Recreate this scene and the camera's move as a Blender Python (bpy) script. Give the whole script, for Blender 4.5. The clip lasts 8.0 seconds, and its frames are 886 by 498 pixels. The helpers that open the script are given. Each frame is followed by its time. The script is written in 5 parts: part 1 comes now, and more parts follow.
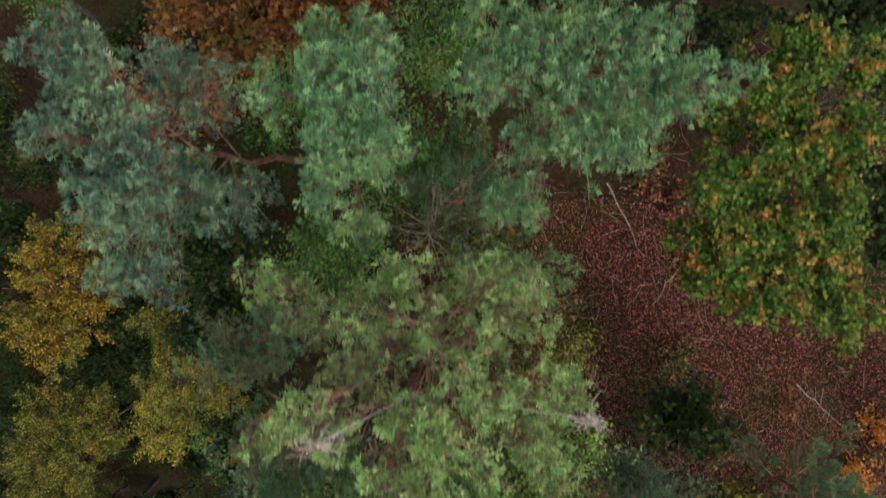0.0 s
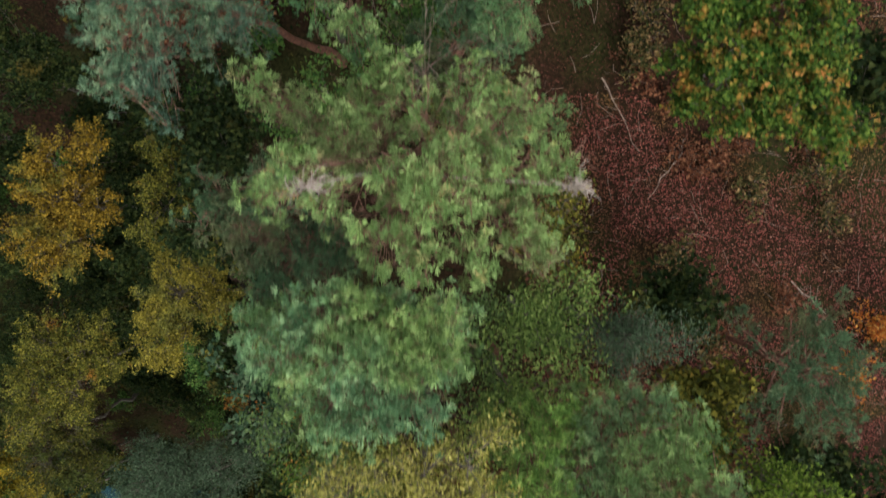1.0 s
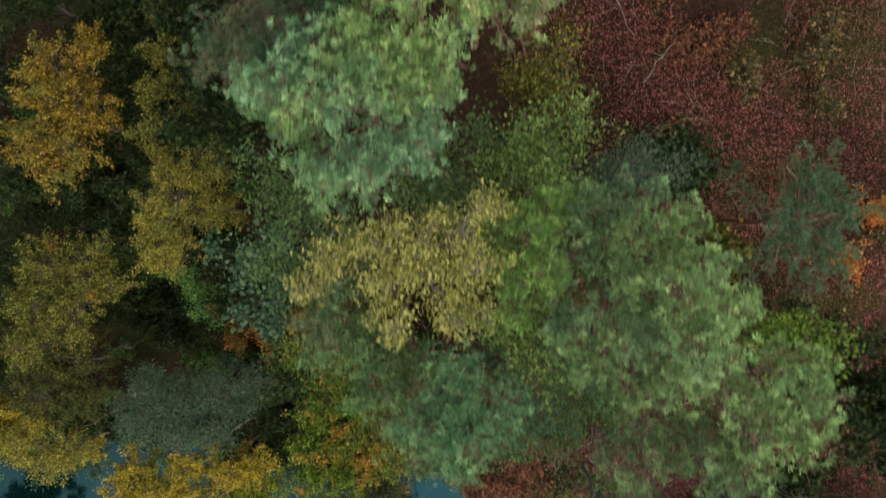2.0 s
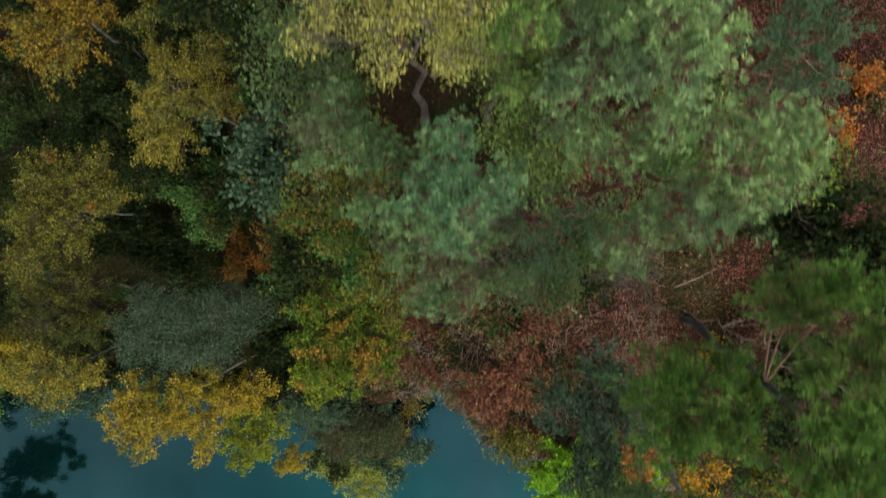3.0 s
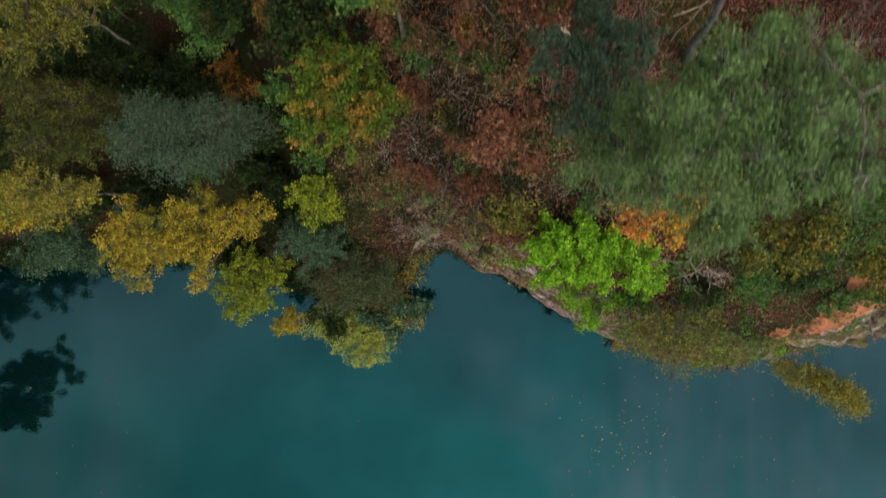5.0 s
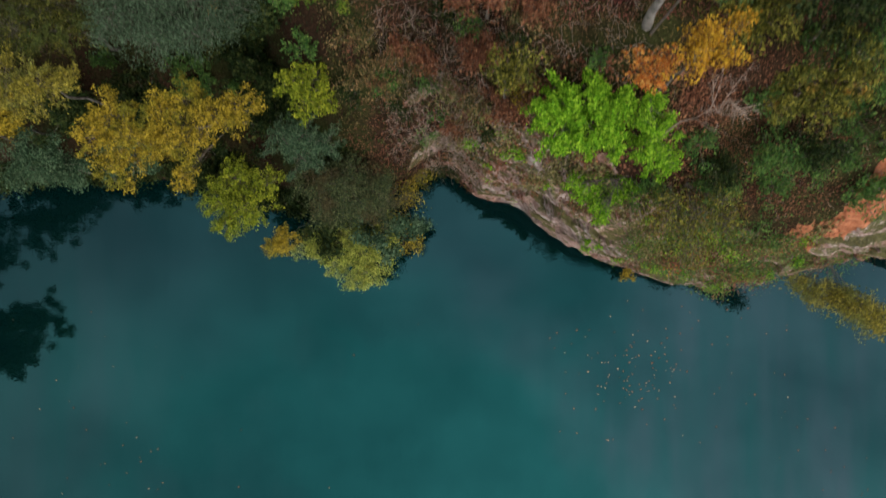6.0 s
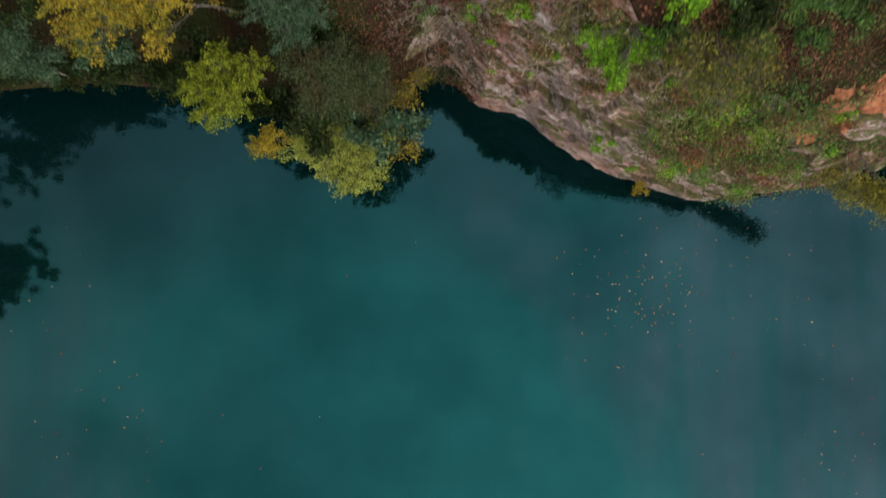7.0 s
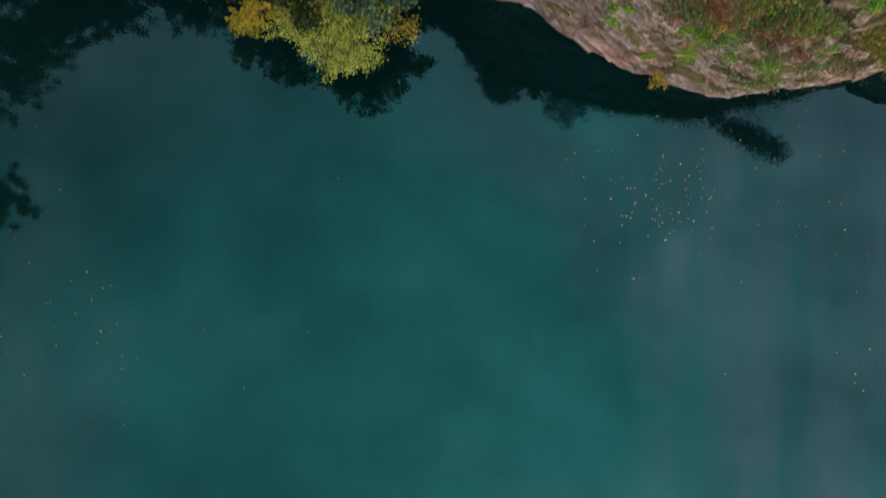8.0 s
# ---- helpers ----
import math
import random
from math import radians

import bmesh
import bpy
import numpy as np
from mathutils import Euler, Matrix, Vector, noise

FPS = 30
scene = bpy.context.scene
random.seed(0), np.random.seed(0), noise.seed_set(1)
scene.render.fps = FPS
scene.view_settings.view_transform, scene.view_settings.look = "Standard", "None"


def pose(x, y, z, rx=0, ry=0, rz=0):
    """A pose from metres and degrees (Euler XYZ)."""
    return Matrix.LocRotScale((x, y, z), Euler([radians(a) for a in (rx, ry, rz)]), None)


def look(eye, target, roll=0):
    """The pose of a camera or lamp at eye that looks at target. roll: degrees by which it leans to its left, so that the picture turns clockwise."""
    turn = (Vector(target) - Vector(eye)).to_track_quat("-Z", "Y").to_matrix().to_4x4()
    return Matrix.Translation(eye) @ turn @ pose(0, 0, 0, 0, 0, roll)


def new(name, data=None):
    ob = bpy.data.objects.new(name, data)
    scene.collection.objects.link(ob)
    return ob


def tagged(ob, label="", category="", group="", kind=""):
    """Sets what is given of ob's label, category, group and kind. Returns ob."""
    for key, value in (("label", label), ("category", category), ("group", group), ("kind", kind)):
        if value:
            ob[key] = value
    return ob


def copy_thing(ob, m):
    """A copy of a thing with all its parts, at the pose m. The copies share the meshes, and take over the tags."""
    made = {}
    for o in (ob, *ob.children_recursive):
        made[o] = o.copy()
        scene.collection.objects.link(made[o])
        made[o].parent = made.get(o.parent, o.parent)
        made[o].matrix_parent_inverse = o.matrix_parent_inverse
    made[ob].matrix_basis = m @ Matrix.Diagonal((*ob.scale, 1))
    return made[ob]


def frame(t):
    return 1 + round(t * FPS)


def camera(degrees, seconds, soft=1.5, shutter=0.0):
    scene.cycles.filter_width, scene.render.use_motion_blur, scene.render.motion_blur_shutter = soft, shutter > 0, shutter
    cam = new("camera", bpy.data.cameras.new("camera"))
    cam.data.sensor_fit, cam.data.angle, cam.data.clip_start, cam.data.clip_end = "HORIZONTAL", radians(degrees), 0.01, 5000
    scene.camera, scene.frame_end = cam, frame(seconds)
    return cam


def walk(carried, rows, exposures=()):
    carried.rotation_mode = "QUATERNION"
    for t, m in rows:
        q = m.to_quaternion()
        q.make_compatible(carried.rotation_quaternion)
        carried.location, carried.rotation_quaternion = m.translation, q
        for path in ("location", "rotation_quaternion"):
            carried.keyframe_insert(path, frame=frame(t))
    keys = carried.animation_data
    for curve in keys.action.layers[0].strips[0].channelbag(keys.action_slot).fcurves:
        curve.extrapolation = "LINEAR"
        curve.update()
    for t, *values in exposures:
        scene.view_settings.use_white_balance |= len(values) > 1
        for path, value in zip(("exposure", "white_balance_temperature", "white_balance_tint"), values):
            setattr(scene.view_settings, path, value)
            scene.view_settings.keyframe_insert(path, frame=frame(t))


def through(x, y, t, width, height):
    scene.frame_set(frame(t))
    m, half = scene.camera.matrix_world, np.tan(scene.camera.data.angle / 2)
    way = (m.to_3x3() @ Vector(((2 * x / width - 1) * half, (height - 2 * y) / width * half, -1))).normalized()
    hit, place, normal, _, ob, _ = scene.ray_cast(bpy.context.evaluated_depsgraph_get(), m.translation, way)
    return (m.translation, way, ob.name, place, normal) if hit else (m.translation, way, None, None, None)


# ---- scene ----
EXPOSURE = 1.35
cam = camera(65.0, 8.0, soft=1.5, shutter=0.5)
PATH = [
    (0.0, pose(0.000, -0.000, 57.711, -0.869, -0.268, 0.286)),
    (0.5, pose(0.102, -1.793, 57.818, -0.707, -0.215, 0.264)),
    (1.0, pose(0.201, -3.693, 57.899, -0.561, -0.137, 0.270)),
    (1.5, pose(0.262, -5.702, 58.005, -0.347, -0.117, 0.249)),
    (2.0, pose(0.334, -7.843, 58.104, -0.139, -0.086, 0.140)),
    (3.5, pose(0.468, -15.089, 58.309, 0.323, -0.101, -0.414)),
    (4.0, pose(0.515, -17.680, 58.378, 0.383, -0.048, -0.356)),
    (4.5, pose(0.570, -20.349, 58.322, 0.412, 0.010, -0.283)),
    (6.0, pose(0.762, -29.003, 55.402, 0.554, 0.203, -0.076)),
    (6.5, pose(0.851, -32.014, 53.679, 0.411, 0.295, 0.044)),
    (7.0, pose(0.988, -35.211, 51.691, 0.315, 0.424, 0.199)),
    (7.5, pose(1.111, -38.574, 49.541, 0.298, 0.557, 0.334)),
    (8.0, pose(1.278, -42.049, 47.546, 0.415, 0.746, 0.320)),
]
walk(cam, PATH, exposures=[(0.0, EXPOSURE + 0.22), (2.2, EXPOSURE + 0.2), (3.8, EXPOSURE + 0.03), (8.0, EXPOSURE)])

# ---- sky and sun: a bright overcast day ----
world = bpy.data.worlds.new("sky")
scene.world = world
world.use_nodes = True
wn, wl = world.node_tree.nodes, world.node_tree.links
wn.clear()
sky = wn.new("ShaderNodeTexSky")
sky.sky_type = "NISHITA"
sky.sun_disc = False
sky.sun_elevation, sky.sun_rotation = radians(42), radians(138)
coord = wn.new("ShaderNodeTexCoord")
clouds = wn.new("ShaderNodeTexNoise")
clouds.inputs["Scale"].default_value = 3.7
clouds.inputs["Detail"].default_value = 5
clouds.inputs["Roughness"].default_value = 0.55
cloud_ramp = wn.new("ShaderNodeValToRGB")
cloud_ramp.color_ramp.elements[0].position, cloud_ramp.color_ramp.elements[0].color = 0.34, (4.4, 4.9, 5.1, 1)
cloud_ramp.color_ramp.elements[1].position, cloud_ramp.color_ramp.elements[1].color = 0.7, (11.8, 11.9, 11.7, 1)
cloud_mix = wn.new("ShaderNodeMixRGB")
cloud_mix.inputs["Fac"].default_value = 0.85
background = wn.new("ShaderNodeBackground")
background.inputs["Strength"].default_value = 0.1
world_out = wn.new("ShaderNodeOutputWorld")
wl.new(coord.outputs["Generated"], clouds.inputs["Vector"])
wl.new(clouds.outputs["Fac"], cloud_ramp.inputs["Fac"])
wl.new(sky.outputs["Color"], cloud_mix.inputs["Color1"])
wl.new(cloud_ramp.outputs["Color"], cloud_mix.inputs["Color2"])
# the cloud cover thins towards the sun, in the south-east
toward = wn.new("ShaderNodeVectorMath")
toward.operation = "DOT_PRODUCT"
toward.inputs[1].default_value = (0.5, -0.56, 0.66)
thin = wn.new("ShaderNodeMapRange")
thin.inputs["From Min"].default_value, thin.inputs["From Max"].default_value = 0.3, 0.85
thin.inputs["To Min"].default_value, thin.inputs["To Max"].default_value = 0.62, 1.16
brighten = wn.new("ShaderNodeVectorMath")
brighten.operation = "SCALE"
wl.new(coord.outputs["Generated"], toward.inputs[0])
wl.new(toward.outputs["Value"], thin.inputs["Value"])
wl.new(cloud_mix.outputs["Color"], brighten.inputs[0])
wl.new(thin.outputs["Result"], brighten.inputs["Scale"])
wl.new(brighten.outputs["Vector"], background.inputs["Color"])
wl.new(background.outputs["Background"], world_out.inputs["Surface"])
sun = new("sun", bpy.data.lights.new("sun", "SUN"))
sun.data.energy, sun.data.angle, sun.data.color = 1.2, radians(25), (1.0, 0.95, 0.88)
sun.matrix_world = look((50, -56, 126), (0, 0, 60))

RNG = np.random.default_rng(7)


# ---- materials ----
def material(name, rough=0.8, specular=0.3):
    m = bpy.data.materials.new(name)
    m.use_nodes = True
    nt = m.node_tree
    bsdf = nt.nodes["Principled BSDF"]
    bsdf.inputs["Roughness"].default_value = rough
    bsdf.inputs["Specular IOR Level"].default_value = specular
    return m, nt, bsdf


def ramp_of(nt, stops):
    r = nt.nodes.new("ShaderNodeValToRGB")
    while len(r.color_ramp.elements) < len(stops):
        r.color_ramp.elements.new(0.5)
    for e, (p, c) in zip(r.color_ramp.elements, stops):
        e.position, e.color = p, (*c, 1)
    return r


def noise_of(nt, scale, detail=3, rough=0.55):
    c = nt.nodes.new("ShaderNodeTexCoord")
    n = nt.nodes.new("ShaderNodeTexNoise")
    n.inputs["Scale"].default_value, n.inputs["Detail"].default_value = scale, detail
    n.inputs["Roughness"].default_value = rough
    nt.links.new(c.outputs["Object"], n.inputs["Vector"])
    return n


def mix_of(nt, fac, a, b, mode="MIX"):
    m = nt.nodes.new("ShaderNodeMixRGB")
    m.blend_type = mode
    for sock, v in ((m.inputs["Fac"], fac), (m.inputs["Color1"], a), (m.inputs["Color2"], b)):
        if isinstance(v, (int, float)):
            sock.default_value = v
        elif isinstance(v, tuple):
            sock.default_value = (*v, 1)
        else:
            nt.links.new(v, sock)
    return m.outputs["Color"]


def leaf_material(name, stops, patch=None, patch_scale=0.8, patch_at=(0.5, 0.62), through=0.3, rough=0.6):
    """Leaves: each one takes its colour from the stops; patches of turned leaves follow a coarse noise."""
    m, nt, bsdf = material(name, rough, 0.06)
    geo = nt.nodes.new("ShaderNodeNewGeometry")
    r = ramp_of(nt, stops)
    nt.links.new(geo.outputs["Random Per Island"], r.inputs["Fac"])
    colour = r.outputs["Color"]
    if patch:
        n = noise_of(nt, patch_scale, 2)
        where = ramp_of(nt, [(patch_at[0], (0, 0, 0)), (patch_at[1], (1, 1, 1))])
        nt.links.new(n.outputs["Fac"], where.inputs["Fac"])
        r2 = ramp_of(nt, patch)
        nt.links.new(geo.outputs["Random Per Island"], r2.inputs["Fac"])
        colour = mix_of(nt, where.outputs["Color"], colour, r2.outputs["Color"])
    tone = noise_of(nt, 2.6, 6, 0.68)
    soft = ramp_of(nt, [(0.3, (0.66, 0.66, 0.66)), (0.7, (1.34, 1.28, 1.2))])
    nt.links.new(tone.outputs["Fac"], soft.inputs["Fac"])
    colour = mix_of(nt, 1.0, colour, soft.outputs["Color"], "MULTIPLY")
    nt.links.new(colour, bsdf.inputs["Base Color"])
    glow = nt.nodes.new("ShaderNodeBsdfTranslucent")
    nt.links.new(colour, glow.inputs["Color"])
    blend = nt.nodes.new("ShaderNodeMixShader")
    blend.inputs["Fac"].default_value = through
    nt.links.new(bsdf.outputs["BSDF"], blend.inputs[1])
    nt.links.new(glow.outputs["BSDF"], blend.inputs[2])
    nt.links.new(blend.outputs["Shader"], nt.nodes["Material Output"].inputs["Surface"])
    return m


def bark_material(name, dark, light, scale=6.0):
    m, nt, bsdf = material(name, 0.9, 0.15)
    n = noise_of(nt, scale, 6, 0.65)
    r = ramp_of(nt, [(0.35, dark), (0.68, light)])
    nt.links.new(n.outputs["Fac"], r.inputs["Fac"])
    nt.links.new(r.outputs["Color"], bsdf.inputs["Base Color"])
    b = nt.nodes.new("ShaderNodeBump")
    b.inputs["Strength"].default_value, b.inputs["Distance"].default_value = 0.6, 0.03
    nt.links.new(n.outputs["Fac"], b.inputs["Height"])
    nt.links.new(b.outputs["Normal"], bsdf.inputs["Normal"])
    return m


def ground_material():
    m, nt, bsdf = material("forest_floor", 0.95, 0.03)
    coarse = noise_of(nt, 0.22, 3)
    fine = noise_of(nt, 7.0, 6, 0.7)
    litter = ramp_of(nt, [(0.3, (0.01, 0.007, 0.004)), (0.5, (0.022, 0.013, 0.008)), (0.75, (0.06, 0.028, 0.017))])
    moss = ramp_of(nt, [(0.3, (0.006, 0.008, 0.003)), (0.7, (0.04, 0.04, 0.014))])
    where = ramp_of(nt, [(0.45, (0, 0, 0)), (0.62, (1, 1, 1))])
    nt.links.new(fine.outputs["Fac"], litter.inputs["Fac"])
    nt.links.new(fine.outputs["Fac"], moss.inputs["Fac"])
    nt.links.new(coarse.outputs["Fac"], where.inputs["Fac"])
    colour = mix_of(nt, where.outputs["Color"], litter.outputs["Color"], moss.outputs["Color"])
    nt.links.new(colour, bsdf.inputs["Base Color"])
    b = nt.nodes.new("ShaderNodeBump")
    b.inputs["Strength"].default_value, b.inputs["Distance"].default_value = 0.8, 0.08
    nt.links.new(fine.outputs["Fac"], b.inputs["Height"])
    nt.links.new(b.outputs["Normal"], bsdf.inputs["Normal"])
    return m


def rock_material():
    m, nt, bsdf = material("quarry_rock", 0.88, 0.2)
    coord = nt.nodes.new("ShaderNodeTexCoord")
    turn = nt.nodes.new("ShaderNodeMapping")
    turn.inputs["Rotation"].default_value = (0, radians(-33), radians(24))
    draw = nt.nodes.new("ShaderNodeMapping")
    draw.inputs["Scale"].default_value = (0.22, 1.5, 1.5)
    nt.links.new(coord.outputs["Object"], turn.inputs["Vector"])
    nt.links.new(turn.outputs["Vector"], draw.inputs["Vector"])
    beds = nt.nodes.new("ShaderNodeTexNoise")
    beds.inputs["Scale"].default_value, beds.inputs["Detail"].default_value, beds.inputs["Roughness"].default_value = 1.5, 9, 0.66
    nt.links.new(draw.outputs["Vector"], beds.inputs["Vector"])
    big = noise_of(nt, 0.3, 4)
    fine = noise_of(nt, 7.0, 7, 0.7)
    base = ramp_of(nt, [(0.3, (0.03, 0.024, 0.02)), (0.42, (0.15, 0.1, 0.08)), (0.52, (0.25, 0.17, 0.148)), (0.62, (0.345, 0.28, 0.255)), (0.78, (0.48, 0.43, 0.4))])
    nt.links.new(beds.outputs["Fac"], base.inputs["Fac"])
    rust = ramp_of(nt, [(0.32, (0.08, 0.04, 0.028)), (0.5, (0.23, 0.118, 0.09)), (0.7, (0.38, 0.24, 0.195))])
    nt.links.new(beds.outputs["Fac"], rust.inputs["Fac"])
    where = ramp_of(nt, [(0.45, (0, 0, 0)), (0.6, (0.85, 0.85, 0.85))])
    nt.links.new(big.outputs["Fac"], where.inputs["Fac"])
    colour = mix_of(nt, where.outputs["Color"], base.outputs["Color"], rust.outputs["Color"])
    speck = ramp_of(nt, [(0.3, (0.55, 0.55, 0.55)), (0.65, (1.2, 1.2, 1.2))])
    nt.links.new(fine.outputs["Fac"], speck.inputs["Fac"])
    colour = mix_of(nt, 1.0, colour, speck.outputs["Color"], "MULTIPLY")
    lichen = noise_of(nt, 0.8, 6, 0.7)
    geo = nt.nodes.new("ShaderNodeNewGeometry")
    split = nt.nodes.new("ShaderNodeSeparateXYZ")
    nt.links.new(geo.outputs["Normal"], split.inputs["Vector"])
    ledge = nt.nodes.new("ShaderNodeMath")
    ledge.operation = "MULTIPLY_ADD"
    ledge.inputs[1].default_value = 0.42
    nt.links.new(split.outputs["Z"], ledge.inputs[0])
    nt.links.new(lichen.outputs["Fac"], ledge.inputs[2])
    lw = ramp_of(nt, [(0.72, (0, 0, 0)), (0.82, (0.9, 0.9, 0.9))])
    nt.links.new(ledge.outputs["Value"], lw.inputs["Fac"])
    moss = ramp_of(nt, [(0.3, (0.018, 0.022, 0.005)), (0.55, (0.06, 0.06, 0.014)), (0.72, (0.13, 0.09, 0.035))])
    nt.links.new(fine.outputs["Fac"], moss.inputs["Fac"])
    colour = mix_of(nt, lw.outputs["Color"], colour, moss.outputs["Color"])
    nt.links.new(colour, bsdf.inputs["Base Color"])
    b = nt.nodes.new("ShaderNodeBump")
    b.inputs["Strength"].default_value, b.inputs["Distance"].default_value = 1.0, 0.3
    nt.links.new(beds.outputs["Fac"], b.inputs["Height"])
    b2 = nt.nodes.new("ShaderNodeBump")
    b2.inputs["Strength"].default_value, b2.inputs["Distance"].default_value = 0.6, 0.05
    nt.links.new(fine.outputs["Fac"], b2.inputs["Height"])
    nt.links.new(b.outputs["Normal"], b2.inputs["Normal"])
    nt.links.new(b2.outputs["Normal"], bsdf.inputs["Normal"])
    return m


def soil_material():
    m, nt, bsdf = material("orange_soil", 0.95, 0.1)
    n = noise_of(nt, 2.2, 7, 0.7)
    r = ramp_of(nt, [(0.3, (0.1, 0.035, 0.02)), (0.5, (0.27, 0.095, 0.045)), (0.75, (0.37, 0.17, 0.095))])
    nt.links.new(n.outputs["Fac"], r.inputs["Fac"])
    nt.links.new(r.outputs["Color"], bsdf.inputs["Base Color"])
    b = nt.nodes.new("ShaderNodeBump")
    b.inputs["Strength"].default_value, b.inputs["Distance"].default_value = 0.8, 0.2
    nt.links.new(n.outputs["Fac"], b.inputs["Height"])
    nt.links.new(b.outputs["Normal"], bsdf.inputs["Normal"])
    return m


def water_material():
    m, nt, bsdf = material("quarry_water", 0.03, 0.93)
    bsdf.inputs["IOR"].default_value = 1.333
    n = noise_of(nt, 0.045, 3)
    r = ramp_of(nt, [(0.35, (0.0003, 0.0045, 0.0045)), (0.7, (0.0006, 0.0064, 0.006))])
    nt.links.new(n.outputs["Fac"], r.inputs["Fac"])
    # the sky's grey reflection, painted as a tint: north-south streaks, mostly east, some west
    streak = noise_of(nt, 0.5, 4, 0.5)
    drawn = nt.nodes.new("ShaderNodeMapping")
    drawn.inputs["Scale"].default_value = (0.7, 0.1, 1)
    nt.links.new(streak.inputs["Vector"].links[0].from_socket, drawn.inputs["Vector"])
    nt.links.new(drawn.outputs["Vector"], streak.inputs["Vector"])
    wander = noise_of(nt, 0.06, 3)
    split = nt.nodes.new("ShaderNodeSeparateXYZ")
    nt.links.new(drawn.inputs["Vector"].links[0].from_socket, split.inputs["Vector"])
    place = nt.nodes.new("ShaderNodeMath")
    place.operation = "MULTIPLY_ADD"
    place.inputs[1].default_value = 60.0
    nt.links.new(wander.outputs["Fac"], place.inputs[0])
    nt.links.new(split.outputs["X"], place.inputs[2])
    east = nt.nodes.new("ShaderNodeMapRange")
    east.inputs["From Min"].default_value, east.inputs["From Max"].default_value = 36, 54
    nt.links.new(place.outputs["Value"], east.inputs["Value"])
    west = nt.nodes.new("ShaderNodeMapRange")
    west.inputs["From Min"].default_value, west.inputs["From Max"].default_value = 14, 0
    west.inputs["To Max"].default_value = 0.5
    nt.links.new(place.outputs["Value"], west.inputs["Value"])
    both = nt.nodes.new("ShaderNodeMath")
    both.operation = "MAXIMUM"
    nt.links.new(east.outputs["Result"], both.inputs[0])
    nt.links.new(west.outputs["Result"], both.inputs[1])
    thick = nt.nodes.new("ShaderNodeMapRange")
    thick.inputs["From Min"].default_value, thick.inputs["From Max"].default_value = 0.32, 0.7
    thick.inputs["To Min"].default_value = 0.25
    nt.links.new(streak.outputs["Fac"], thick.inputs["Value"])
    sky_grey = nt.nodes.new("ShaderNodeMath")
    sky_grey.operation = "MULTIPLY"
    nt.links.new(both.outputs["Value"], sky_grey.inputs[0])
    nt.links.new(thick.outputs["Result"], sky_grey.inputs[1])
    # towards the north shore the painted reflection tint turns dimmer and bluer
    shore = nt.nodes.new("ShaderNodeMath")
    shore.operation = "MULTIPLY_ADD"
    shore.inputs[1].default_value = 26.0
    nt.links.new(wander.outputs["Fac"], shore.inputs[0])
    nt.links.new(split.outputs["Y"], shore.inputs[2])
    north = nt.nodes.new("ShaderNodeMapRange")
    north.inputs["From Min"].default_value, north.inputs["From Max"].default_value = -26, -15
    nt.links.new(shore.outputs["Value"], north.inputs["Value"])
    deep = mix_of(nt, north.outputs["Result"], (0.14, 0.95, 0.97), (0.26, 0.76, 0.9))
    sheen = mix_of(nt, sky_grey.outputs["Value"], deep, (0.54, 1.0, 1.2))
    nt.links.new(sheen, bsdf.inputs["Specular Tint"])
    nt.links.new(r.outputs["Color"], bsdf.inputs["Base Color"])
    wave = noise_of(nt, 1.0, 3)
    stretch = nt.nodes.new("ShaderNodeMapping")
    stretch.inputs["Scale"].default_value = (1.3, 0.14, 1)
    nt.links.new(wave.inputs["Vector"].links[0].from_socket, stretch.inputs["Vector"])
    nt.links.new(stretch.outputs["Vector"], wave.inputs["Vector"])
    b = nt.nodes.new("ShaderNodeBump")
    b.inputs["Strength"].default_value, b.inputs["Distance"].default_value = 0.05, 0.05
    nt.links.new(wave.outputs["Fac"], b.inputs["Height"])
    nt.links.new(b.outputs["Normal"], bsdf.inputs["Normal"])
    return m


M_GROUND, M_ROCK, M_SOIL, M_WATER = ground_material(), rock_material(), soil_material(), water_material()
M_PINE_BARK = bark_material("pine_bark", (0.05, 0.026, 0.018), (0.2, 0.09, 0.06))
M_GREY_BARK = bark_material("grey_bark", (0.04, 0.034, 0.028), (0.17, 0.14, 0.115))
M_BIRCH_BARK = bark_material("birch_bark", (0.04, 0.034, 0.028), (0.15, 0.13, 0.11), 3.0)
M_LOG = bark_material("barkless_wood", (0.16, 0.11, 0.08), (0.46, 0.36, 0.27), 5.0)
M_DARK_BARK = bark_material("dark_pine_bark", (0.02, 0.02, 0.02), (0.085, 0.08, 0.075))
M_ASH_BARK = bark_material("ash_bark", (0.1, 0.09, 0.08), (0.28, 0.25, 0.22), 3.0)
M_TWIG = bark_material("dry_twig", (0.1, 0.07, 0.055), (0.36, 0.27, 0.22), 9.0)
M_PALE = bark_material("bleached_twig", (0.15, 0.12, 0.1), (0.36, 0.3, 0.26), 9.0)
M_PINE_TWIG = bark_material("pine_twig", (0.07, 0.038, 0.028), (0.28, 0.15, 0.11))
